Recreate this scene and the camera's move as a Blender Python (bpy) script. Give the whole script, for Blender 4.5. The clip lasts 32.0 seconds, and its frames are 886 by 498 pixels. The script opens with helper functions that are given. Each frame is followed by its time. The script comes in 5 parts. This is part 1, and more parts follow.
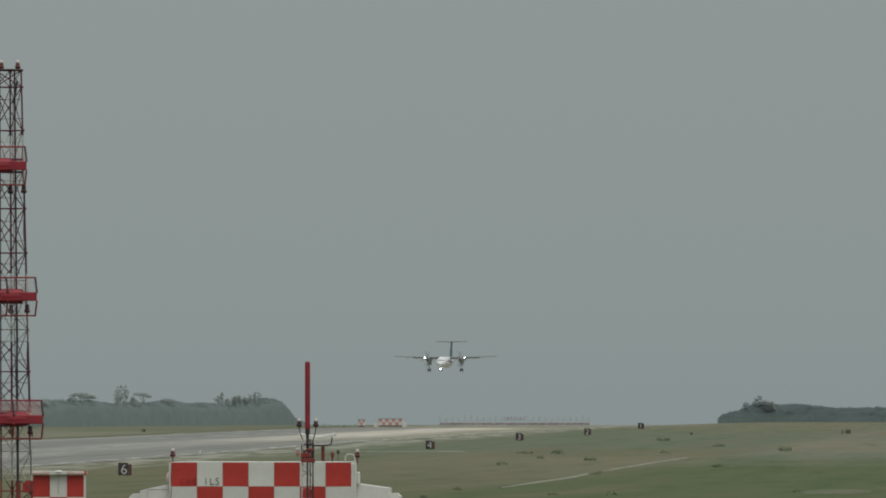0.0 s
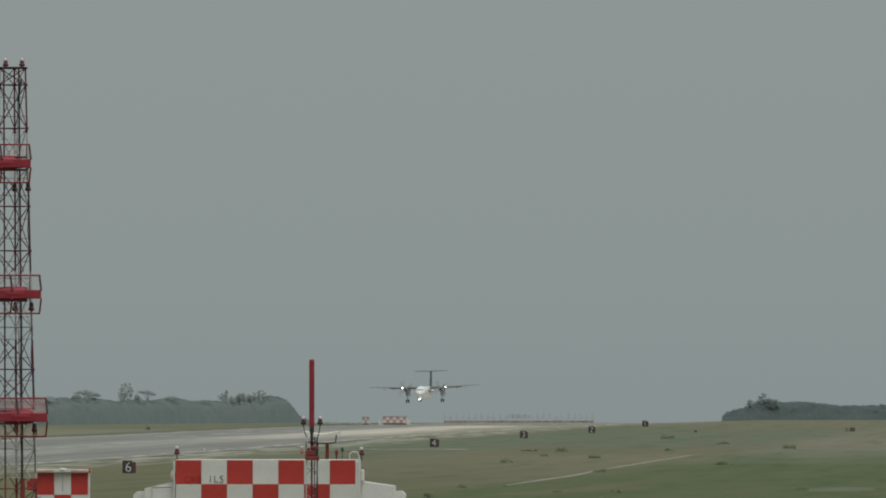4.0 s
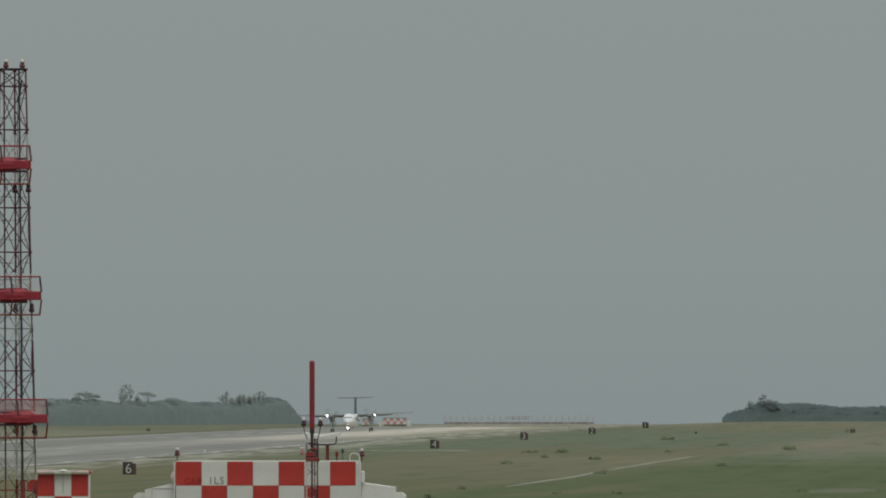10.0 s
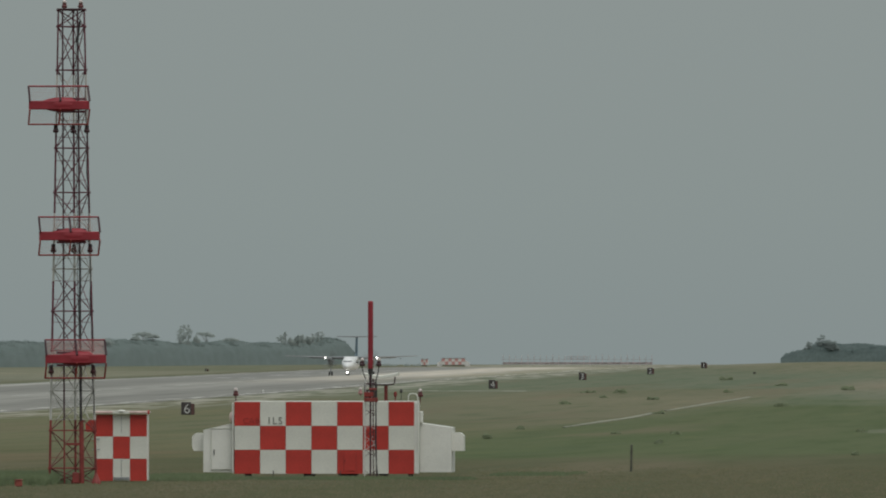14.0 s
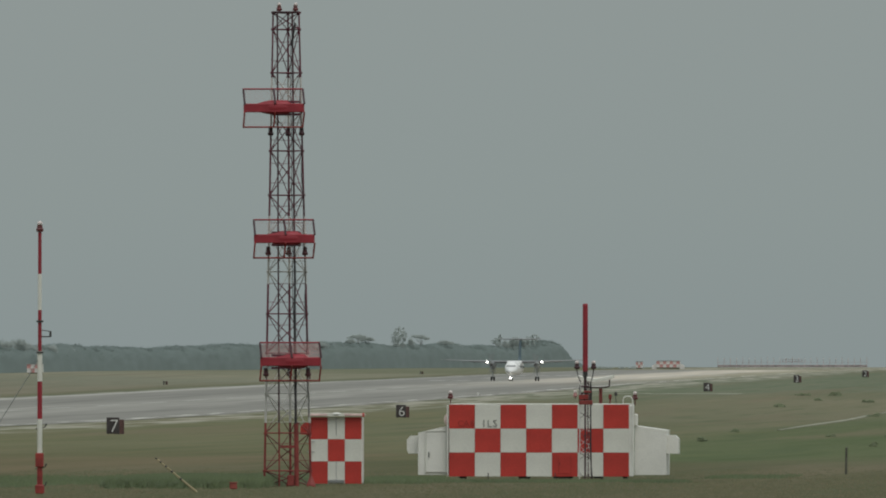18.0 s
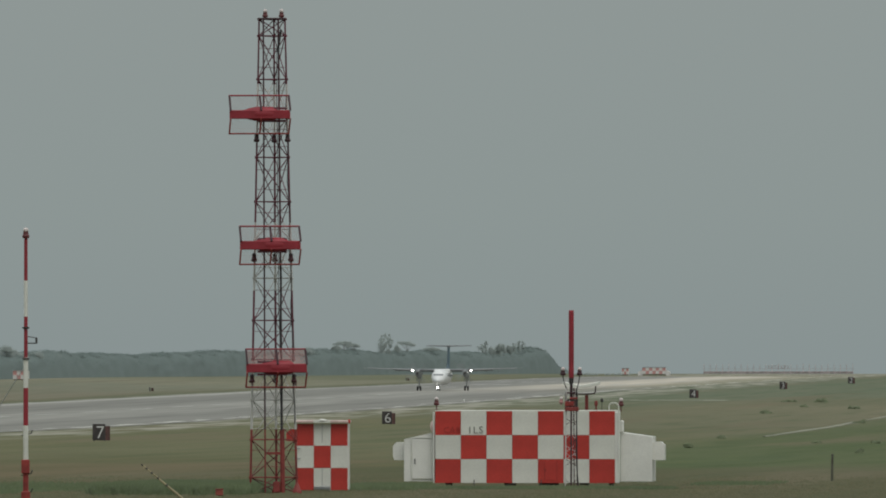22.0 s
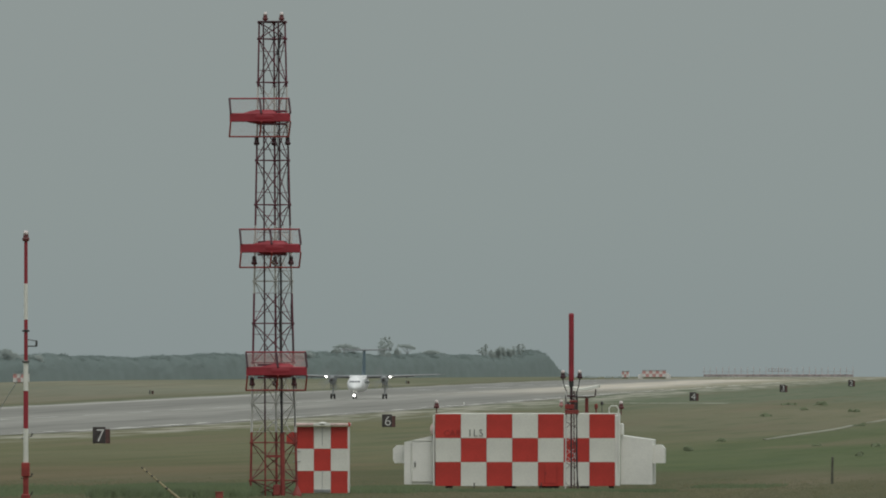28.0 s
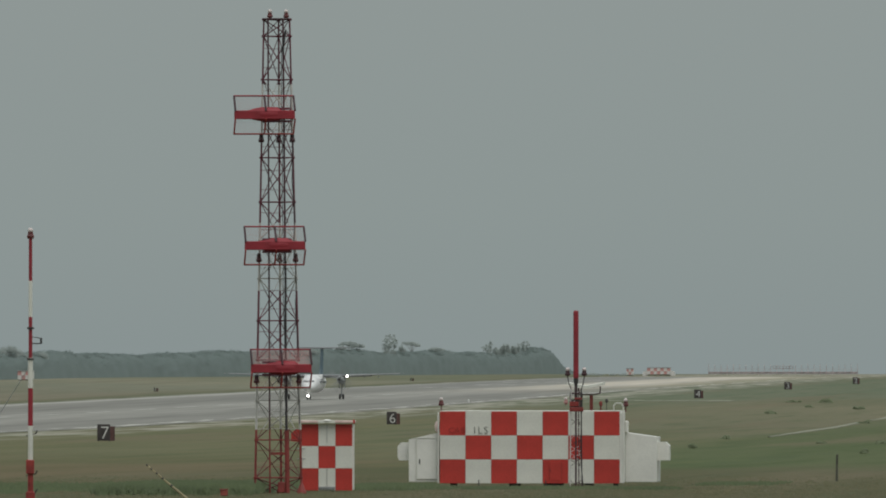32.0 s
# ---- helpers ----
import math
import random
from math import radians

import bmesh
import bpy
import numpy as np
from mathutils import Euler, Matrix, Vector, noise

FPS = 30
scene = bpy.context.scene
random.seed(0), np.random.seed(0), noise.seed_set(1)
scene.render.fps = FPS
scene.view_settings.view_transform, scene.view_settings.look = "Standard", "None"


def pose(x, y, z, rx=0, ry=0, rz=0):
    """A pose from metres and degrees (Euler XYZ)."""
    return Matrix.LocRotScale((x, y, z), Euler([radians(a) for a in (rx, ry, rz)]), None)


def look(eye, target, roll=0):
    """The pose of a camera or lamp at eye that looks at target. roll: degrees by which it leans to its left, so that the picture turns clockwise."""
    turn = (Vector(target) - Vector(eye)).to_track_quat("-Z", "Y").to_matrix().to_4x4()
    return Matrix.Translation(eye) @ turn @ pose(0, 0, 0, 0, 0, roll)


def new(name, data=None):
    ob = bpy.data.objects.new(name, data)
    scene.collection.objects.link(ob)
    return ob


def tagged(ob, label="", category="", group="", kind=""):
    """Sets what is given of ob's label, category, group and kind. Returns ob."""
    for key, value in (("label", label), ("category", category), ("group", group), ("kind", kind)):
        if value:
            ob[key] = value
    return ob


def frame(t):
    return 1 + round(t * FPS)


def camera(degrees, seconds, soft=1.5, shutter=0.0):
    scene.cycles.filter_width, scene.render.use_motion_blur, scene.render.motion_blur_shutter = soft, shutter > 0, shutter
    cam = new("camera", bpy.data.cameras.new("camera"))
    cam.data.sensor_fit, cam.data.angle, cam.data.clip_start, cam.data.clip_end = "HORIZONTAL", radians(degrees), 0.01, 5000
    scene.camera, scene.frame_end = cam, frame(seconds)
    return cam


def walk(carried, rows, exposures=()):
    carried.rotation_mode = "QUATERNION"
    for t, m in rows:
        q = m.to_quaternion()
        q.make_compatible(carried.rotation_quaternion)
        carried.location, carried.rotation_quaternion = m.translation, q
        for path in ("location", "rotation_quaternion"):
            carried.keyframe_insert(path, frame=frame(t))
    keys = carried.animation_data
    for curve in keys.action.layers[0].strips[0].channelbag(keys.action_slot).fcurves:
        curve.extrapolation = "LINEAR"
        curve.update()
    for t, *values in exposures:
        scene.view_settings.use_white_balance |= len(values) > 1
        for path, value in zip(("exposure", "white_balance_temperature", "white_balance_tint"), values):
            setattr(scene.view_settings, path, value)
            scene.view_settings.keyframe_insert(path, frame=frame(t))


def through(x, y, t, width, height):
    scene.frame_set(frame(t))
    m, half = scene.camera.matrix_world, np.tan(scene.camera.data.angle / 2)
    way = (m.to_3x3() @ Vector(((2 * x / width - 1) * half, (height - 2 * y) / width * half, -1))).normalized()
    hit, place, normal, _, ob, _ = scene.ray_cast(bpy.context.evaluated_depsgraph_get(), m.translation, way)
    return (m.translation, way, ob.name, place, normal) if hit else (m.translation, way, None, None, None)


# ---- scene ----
cam = camera(3.79, 32.0, soft=1.9, shutter=0.5)
EYE = (0.0, 0.0, 3.95)


def aim(yaw, pitch):
    """The tripod head: degrees left of the runway's line, degrees above the level."""
    return pose(*EYE, 90 + pitch, 0, yaw)


HEAD = [
    (0.0, 2.7534, 0.7324), (0.5, 2.7459, 0.7362), (1.0, 2.7361, 0.7324), (1.5, 2.7423, 0.7287), (2.0, 2.7496, 0.7101),
    (2.5, 2.7571, 0.7176), (3.0, 2.7607, 0.7066), (3.5, 2.7717, 0.7127), (5.5, 2.7681, 0.7435), (6.0, 2.7645, 0.7399),
    (6.5, 2.7626, 0.7417), (7.0, 2.7726, 0.7362), (7.5, 2.7682, 0.7324), (8.0, 2.7645, 0.7251), (8.5, 2.7681, 0.7287),
    (9.0, 2.7717, 0.7362), (9.5, 2.7756, 0.7362), (10.0, 2.7728, 0.7287), (10.5, 2.7756, 0.7362), (11.0, 2.7756, 0.7324),
    (11.5, 2.7792, 0.6982), (12.0, 2.7756, 0.6659), (12.5, 2.7903, 0.6241), (13.0, 2.8087, 0.539), (13.5, 2.9086, 0.4819),
    (14.0, 3.023, 0.4733), (14.5, 3.1041, 0.4696), (15.0, 3.2407, 0.4918), (15.5, 3.3846, 0.5029), (17.5, 3.7417, 0.481),
    (18.0, 3.9419, 0.4849), (18.5, 3.9629, 0.4831), (19.0, 3.9495, 0.5199), (19.5, 3.9231, 0.5152), (20.0, 3.9003, 0.5185),
    (20.5, 3.8902, 0.5219), (21.0, 3.8829, 0.5269), (21.5, 3.8785, 0.5293), (22.0, 3.8819, 0.5128), (22.5, 3.8785, 0.5205),
    (23.0, 3.8748, 0.5128), (23.5, 3.8745, 0.5259), (24.0, 3.8681, 0.5303), (24.5, 3.8668, 0.5168), (25.0, 3.8641, 0.5293),
    (25.5, 3.8674, 0.5219), (27.5, 3.8738, 0.5208), (28.0, 3.8822, 0.5256), (28.5, 3.8932, 0.5256), (29.0, 3.8969, 0.5293),
    (29.5, 3.8913, 0.5182), (30.0, 3.8795, 0.5178), (30.5, 3.8829, 0.5132), (31.0, 3.8822, 0.5108), (31.5, 3.8789, 0.5142),
    (32.0, 3.902, 0.5142)]
walk(cam, [(t, aim(yaw, pitch)) for t, yaw, pitch in HEAD],
     exposures=[(0.0, -0.01), (6.0, -0.02), (10.0, -0.05), (13.0, -0.07), (15.0, -0.02), (18.0, 0.02), (32.0, 0.02)])

# ---- world and sun: a hazy overcast afternoon ----
world = bpy.data.worlds.new("overcast_sky")
scene.world = world
world.use_nodes = True
wn, wl = world.node_tree.nodes, world.node_tree.links
wn.clear()
w_out, w_bg = wn.new("ShaderNodeOutputWorld"), wn.new("ShaderNodeBackground")
w_sky = wn.new("ShaderNodeTexSky")
w_sky.sky_type, w_sky.sun_disc = "NISHITA", False
w_sky.sun_elevation, w_sky.sun_rotation = radians(55), radians(151)
w_sky.dust_density = 6.0
w_sat = wn.new("ShaderNodeHueSaturation")
w_sat.inputs["Saturation"].default_value, w_sat.inputs["Value"].default_value = 0.25, 0.04
w_co, w_sep, w_ramp = wn.new("ShaderNodeTexCoord"), wn.new("ShaderNodeSeparateXYZ"), wn.new("ShaderNodeValToRGB")
w_mix = wn.new("ShaderNodeMix")
w_mix.data_type, w_mix.blend_type = "RGBA", "MIX"
w_mix.inputs["Factor"].default_value = 0.92
e = w_ramp.color_ramp.elements
e[0].position, e[0].color = 0.0, (0.262, 0.308, 0.308, 1)
e[1].position, e[1].color = 1.0, (0.92, 0.97, 0.98, 1)
for p, c in ((0.012, (0.280, 0.325, 0.318, 1)), (0.034, (0.294, 0.333, 0.325, 1)), (0.30, (0.46, 0.50, 0.50, 1))):
    k = e.new(p)
    k.color = c
wl.new(w_co.outputs["Generated"], w_sep.inputs[0])
wl.new(w_sep.outputs["Z"], w_ramp.inputs["Fac"])
wl.new(w_sky.outputs["Color"], w_sat.inputs["Color"])
wl.new(w_sat.outputs["Color"], w_mix.inputs["A"])
wl.new(w_ramp.outputs["Color"], w_mix.inputs["B"])
wl.new(w_mix.outputs["Result"], w_bg.inputs["Color"])
wl.new(w_bg.outputs["Background"], w_out.inputs["Surface"])
w_bg.inputs["Strength"].default_value = 1.0

sun = new("sun", bpy.data.lights.new("sun", "SUN"))
sun.data.energy, sun.data.angle, sun.data.color = 0.75, radians(35), (1.0, 0.96, 0.90)
sun.matrix_world = look((25, -45, 75), (0, 0, 0))


# ---- materials ----
def paint(name, color, rough=0.6, metal=0.0, vary=0.18, scale=3.0, bump=0.0, other=None, stretch=(1, 1, 1), each=0.0, fine=25.0, span=(0.36, 0.62)):
    """A worn surface: colour that varies at two scales, with grain and relief."""
    m = bpy.data.materials.new(name)
    m.use_nodes = True
    n, l = m.node_tree.nodes, m.node_tree.links
    b = n["Principled BSDF"]
    b.inputs["Roughness"].default_value, b.inputs["Metallic"].default_value = rough, metal
    co, mp = n.new("ShaderNodeTexCoord"), n.new("ShaderNodeMapping")
    mp.inputs["Scale"].default_value = stretch
    l.new(co.outputs["Object"], mp.inputs["Vector"])
    big, small = n.new("ShaderNodeTexNoise"), n.new("ShaderNodeTexNoise")
    big.inputs["Scale"].default_value, big.inputs["Detail"].default_value = scale, 5
    small.inputs["Scale"].default_value, small.inputs["Detail"].default_value = scale * fine, 4
    l.new(mp.outputs[0], big.inputs["Vector"])
    l.new(mp.outputs[0], small.inputs["Vector"])
    ramp = n.new("ShaderNodeValToRGB")
    lo = other or tuple(c * (1 - vary) for c in color)
    hi = color if other else tuple(min(c * (1 + vary), 1) for c in color)
    ramp.color_ramp.elements[0].position, ramp.color_ramp.elements[0].color = span[0], (*lo, 1)
    ramp.color_ramp.elements[1].position, ramp.color_ramp.elements[1].color = span[1], (*hi, 1)
    l.new(big.outputs["Fac"], ramp.inputs["Fac"])
    grain = n.new("ShaderNodeMapRange")
    grain.inputs["From Min"].default_value, grain.inputs["From Max"].default_value = 0.3, 0.7
    grain.inputs["To Min"].default_value, grain.inputs["To Max"].default_value = 1 - vary * 0.7, 1 + vary * 0.7
    l.new(small.outputs["Fac"], grain.inputs["Value"])
    hsv = n.new("ShaderNodeHueSaturation")
    l.new(ramp.outputs["Color"], hsv.inputs["Color"])
    last = grain.outputs[0]
    if each:
        info, piece, mul = n.new("ShaderNodeObjectInfo"), n.new("ShaderNodeMapRange"), n.new("ShaderNodeMath")
        piece.inputs["To Min"].default_value, piece.inputs["To Max"].default_value = 1 - each, 1 + each
        l.new(info.outputs["Random"], piece.inputs["Value"])
        mul.operation = "MULTIPLY"
        l.new(piece.outputs[0], mul.inputs[0])
        l.new(last, mul.inputs[1])
        last = mul.outputs[0]
    l.new(last, hsv.inputs["Value"])
    l.new(hsv.outputs["Color"], b.inputs["Base Color"])
    if bump:
        bp = n.new("ShaderNodeBump")
        bp.inputs["Strength"].default_value, bp.inputs["Distance"].default_value = bump, 0.02
        l.new(small.outputs["Fac"], bp.inputs["Height"])
        l.new(bp.outputs["Normal"], b.inputs["Normal"])
    return m


def glow(name, color, strength):
    m = bpy.data.materials.new(name)
    m.use_nodes = True
    b = m.node_tree.nodes["Principled BSDF"]
    b.inputs["Base Color"].default_value = (*color, 1)
    b.inputs["Emission Color"].default_value = (*color, 1)
    b.inputs["Emission Strength"].default_value = strength
    return m


def grass_ground():
    """Mown airfield grass: green and dry stretches at several sizes, far tones paled for haze."""
    m = bpy.data.materials.new("airfield_grass")
    m.use_nodes = True
    n, l = m.node_tree.nodes, m.node_tree.links
    b = n["Principled BSDF"]
    b.inputs["Roughness"].default_value = 0.95
    b.inputs["Specular IOR Level"].default_value = 0.1
    co = n.new("ShaderNodeTexCoord")

    def field(scale, stretch, detail=5):
        mp, t = n.new("ShaderNodeMapping"), n.new("ShaderNodeTexNoise")
        mp.inputs["Scale"].default_value = stretch
        t.inputs["Scale"].default_value, t.inputs["Detail"].default_value = scale, detail
        l.new(co.outputs["Object"], mp.inputs["Vector"])
        l.new(mp.outputs[0], t.inputs["Vector"])
        return t.outputs["Fac"]

    def ramp(fac, stops):
        r = n.new("ShaderNodeValToRGB")
        r.color_ramp.elements[0].position, r.color_ramp.elements[0].color = stops[0][0], (*stops[0][1], 1)
        r.color_ramp.elements[1].position, r.color_ramp.elements[1].color = stops[-1][0], (*stops[-1][1], 1)
        for p, c in stops[1:-1]:
            k = r.color_ramp.elements.new(p)
            k.color = (*c, 1)
        l.new(fac, r.inputs["Fac"])
        return r.outputs["Color"]

    def mix(fac, a, c, kind="MIX"):
        x = n.new("ShaderNodeMix")
        x.data_type, x.blend_type = "RGBA", kind
        if isinstance(fac, float):
            x.inputs["Factor"].default_value = fac
        else:
            l.new(fac, x.inputs["Factor"])
        l.new(a, x.inputs["A"])
        l.new(c, x.inputs["B"])
        return x.outputs["Result"]

    # stretches along the field: how dry the grass is at each distance, broken up by wide drifts
    sep = n.new("ShaderNodeSeparateXYZ")
    l.new(co.outputs["Object"], sep.inputs[0])
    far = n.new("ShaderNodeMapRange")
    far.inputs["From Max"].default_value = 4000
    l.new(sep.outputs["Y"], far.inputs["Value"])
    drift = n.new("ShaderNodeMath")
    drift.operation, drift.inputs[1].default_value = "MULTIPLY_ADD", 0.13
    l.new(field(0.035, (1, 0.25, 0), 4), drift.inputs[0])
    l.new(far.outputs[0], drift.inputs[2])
    # the far greens and tans also carry haze, put in as paler colour
    green, olive, dry, pale = (0.092, 0.120, 0.051), (0.150, 0.147, 0.080), (0.200, 0.184, 0.122), (0.252, 0.238, 0.178)
    hazed_green, straw, tan = (0.145, 0.170, 0.116), (0.172, 0.176, 0.120), (0.158, 0.155, 0.098)
    right = ramp(drift.outputs[0], [(0.14, (0.088, 0.086, 0.040)), (0.19, (0.090, 0.088, 0.041)), (0.21, (0.092, 0.092, 0.046)), (0.235, green), (0.44, green), (0.50, (0.165, 0.184, 0.130)), (0.565, (0.236, 0.212, 0.156)), (0.66, (0.200, 0.200, 0.148)), (0.74, (0.222, 0.200, 0.144)), (0.80, hazed_green), (0.90, hazed_green)])
    inner_field = ramp(drift.outputs[0], [(0.14, (0.112, 0.099, 0.052)), (0.19, (0.140, 0.110, 0.060)), (0.225, (0.152, 0.120, 0.068)), (0.25, (0.132, 0.122, 0.064)), (0.285, olive), (0.335, (0.140, 0.142, 0.078)), (0.375, tan), (0.48, dry), (0.53, tan), (0.565, hazed_green), (0.68, hazed_green), (0.74, straw), (0.82, dry), (0.90, straw)])
    middle = ramp(drift.outputs[0], [(0.14, olive), (0.175, (0.158, 0.124, 0.066)), (0.23, (0.162, 0.129, 0.070)), (0.265, (0.156, 0.147, 0.078)), (0.33, (0.144, 0.142, 0.075)), (0.40, olive), (0.47, tan), (0.54, hazed_green), (0.70, hazed_green), (0.78, straw), (0.86, pale)])
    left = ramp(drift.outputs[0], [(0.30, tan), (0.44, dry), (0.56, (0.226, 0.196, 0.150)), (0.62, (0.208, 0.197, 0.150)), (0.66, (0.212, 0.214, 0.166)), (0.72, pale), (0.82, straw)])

    def zone(a, c):
        z = n.new("ShaderNodeMapRange")
        z.inputs["From Min"].default_value, z.inputs["From Max"].default_value = a, c
        l.new(sep.outputs["X"], z.inputs["Value"])
        return z.outputs[0]

    verge_strip = n.new("ShaderNodeRGB")
    verge_strip.outputs[0].default_value = (0.125, 0.130, 0.080, 1)
    band = mix(zone(-196, -183), left, mix(zone(-183, -180), verge_strip.outputs[0], mix(zone(-92, -80), middle, mix(zone(-52, -43), inner_field, right))))
    mid = ramp(field(0.16, (1, 0.022, 0), 4), [(0.34, (0.084, 0.115, 0.054)), (0.52, (0.150, 0.155, 0.092)), (0.68, (0.195, 0.172, 0.114))])
    fine = ramp(field(2.2, (1, 1, 0), 8), [(0.30, (0.80, 0.81, 0.78)), (0.70, (1.0, 1.0, 1.0))])
    tone = mix(0.26, band, mid)
    clump = ramp(field(0.42, (1, 0.035, 0), 5), [(0.30, (0.80, 0.86, 0.80)), (0.48, (1.0, 1.0, 1.0)), (0.60, (1.0, 1.0, 1.0)), (0.74, (1.20, 1.10, 1.06))])
    tone = mix(1.0, tone, clump, "MULTIPLY")
    bare = n.new("ShaderNodeMapRange")
    bare.inputs["From Min"].default_value, bare.inputs["From Max"].default_value, bare.inputs["To Max"].default_value = 0.56, 0.68, 0.55
    l.new(field(0.11, (1, 0.03, 0), 5), bare.inputs["Value"])
    soil = n.new("ShaderNodeRGB")
    soil.outputs[0].default_value = (0.180, 0.150, 0.100, 1)
    tone = mix(bare.outputs[0], tone, soil.outputs[0])
    thick = n.new("ShaderNodeMapRange")
    thick.inputs["From Min"].default_value, thick.inputs["From Max"].default_value, thick.inputs["To Max"].default_value = 0.60, 0.72, 0.5
    l.new(field(0.24, (1.1, 0.035, 0.5), 5), thick.inputs["Value"])
    rank = n.new("ShaderNodeRGB")
    rank.outputs[0].default_value = (0.088, 0.112, 0.058, 1)
    tone = mix(thick.outputs[0], tone, rank.outputs[0])
    # a broken strip of pale coral grit along the runway's near side
    strip = n.new("ShaderNodeMath")
    strip.operation = "MULTIPLY"
    l.new(zone(-103, -112), strip.inputs[0])
    grit = n.new("ShaderNodeMapRange")
    grit.inputs["From Min"].default_value, grit.inputs["From Max"].default_value = 0.46, 0.585
    l.new(field(0.28, (1, 0.07, 0), 5), grit.inputs["Value"])
    inner = n.new("ShaderNodeMath")
    inner.operation = "MULTIPLY"
    l.new(grit.outputs[0], inner.inputs[0])
    l.new(zone(-184, -181), inner.inputs[1])
    l.new(inner.outputs[0], strip.inputs[1])
    pebble = n.new("ShaderNodeRGB")
    pebble.outputs[0].default_value = (0.35, 0.338, 0.28, 1)
    tone = mix(strip.outputs[0], tone, pebble.outputs[0])
    edge, worn, worn_edge = n.new("ShaderNodeMath"), n.new("ShaderNodeMapRange"), n.new("ShaderNodeMath")
    edge.operation = worn_edge.operation = "MULTIPLY"
    l.new(zone(-119, -116), edge.inputs[0])
    l.new(zone(-109, -113), edge.inputs[1])
    worn.inputs["From Min"].default_value, worn.inputs["From Max"].default_value, worn.inputs["To Max"].default_value = 0.49, 0.58, 0.85
    l.new(field(0.30, (1, 0.08, 0), 6), worn.inputs["Value"])
    l.new(edge.outputs[0], worn_edge.inputs[0])
    l.new(worn.outputs[0], worn_edge.inputs[1])
    tone = mix(worn_edge.outputs[0], tone, pebble.outputs[0])
    l.new(mix(0.9, tone, fine, "MULTIPLY"), b.inputs["Base Color"])
    bp = n.new("ShaderNodeBump")
    bp.inputs["Strength"].default_value, bp.inputs["Distance"].default_value = 0.6, 0.08
    l.new(field(3.0, (1, 1, 0), 8), bp.inputs["Height"])
    l.new(bp.outputs["Normal"], b.inputs["Normal"])
    return m


def runway_surface():
    """Asphalt in lengthwise lanes: rubbered and bleached, the near-side lanes turning pale and sandy towards the far
    end.
    """
    m = bpy.data.materials.new("weathered_runway_asphalt")
    m.use_nodes = True
    n, l = m.node_tree.nodes, m.node_tree.links
    b = n["Principled BSDF"]
    b.inputs["Roughness"].default_value = 0.9
    b.inputs["Specular IOR Level"].default_value = 0.15
    co, sep = n.new("ShaderNodeTexCoord"), n.new("ShaderNodeSeparateXYZ")
    l.new(co.outputs["Object"], sep.inputs[0])

    def noise_at(scale, stretch, detail):
        mp, t = n.new("ShaderNodeMapping"), n.new("ShaderNodeTexNoise")
        mp.inputs["Scale"].default_value = stretch
        t.inputs["Scale"].default_value, t.inputs["Detail"].default_value = scale, detail
        l.new(co.outputs["Object"], mp.inputs["Vector"])
        l.new(mp.outputs[0], t.inputs["Vector"])
        return t.outputs["Fac"]

    lane = n.new("ShaderNodeMapRange")
    lane.inputs["From Min"].default_value, lane.inputs["From Max"].default_value = -180, -120
    l.new(sep.outputs["X"], lane.inputs["Value"])
    wander = n.new("ShaderNodeMath")
    wander.operation, wander.inputs[1].default_value = "MULTIPLY_ADD", 0.16
    l.new(noise_at(0.08, (1, 0.05, 0), 4), wander.inputs[0])
    l.new(lane.outputs[0], wander.inputs[2])
    r = n.new("ShaderNodeValToRGB")
    stops = ((0.08, 0.31), (0.14, 0.34), (0.20, 0.21), (0.42, 0.20), (0.52, 0.27), (0.74, 0.27), (0.84, 0.20), (1.0, 0.23))
    for k, (p, v) in enumerate(stops):
        el = r.color_ramp.elements[k] if k < 2 else r.color_ramp.elements.new(p)
        el.position, el.color = p, (v, v * 0.985, v * 0.885, 1)
    l.new(wander.outputs[0], r.inputs["Fac"])
    far_end, pale_lanes, mx = n.new("ShaderNodeMapRange"), n.new("ShaderNodeValToRGB"), n.new("ShaderNodeMix")
    far_end.inputs["From Min"].default_value, far_end.inputs["From Max"].default_value = 2100, 2550
    l.new(sep.outputs["Y"], far_end.inputs["Value"])
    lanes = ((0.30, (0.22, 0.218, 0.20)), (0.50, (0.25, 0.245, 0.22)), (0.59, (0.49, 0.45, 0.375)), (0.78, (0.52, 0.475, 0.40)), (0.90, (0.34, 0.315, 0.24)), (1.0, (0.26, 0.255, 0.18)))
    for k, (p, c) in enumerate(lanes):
        el = pale_lanes.color_ramp.elements[k] if k < 2 else pale_lanes.color_ramp.elements.new(p)
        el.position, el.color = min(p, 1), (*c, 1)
    l.new(wander.outputs[0], pale_lanes.inputs["Fac"])
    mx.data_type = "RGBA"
    l.new(far_end.outputs[0], mx.inputs["Factor"])
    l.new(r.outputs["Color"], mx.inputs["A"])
    l.new(pale_lanes.outputs["Color"], mx.inputs["B"])
    grain, hsv = n.new("ShaderNodeMapRange"), n.new("ShaderNodeHueSaturation")
    grain.inputs["To Min"].default_value, grain.inputs["To Max"].default_value = 0.52, 1.46
    l.new(noise_at(0.42, (1, 0.022, 0), 6), grain.inputs["Value"])
    l.new(grain.outputs[0], hsv.inputs["Value"])
    l.new(mx.outputs["Result"], hsv.inputs["Color"])
    l.new(hsv.outputs["Color"], b.inputs["Base Color"])
    return m


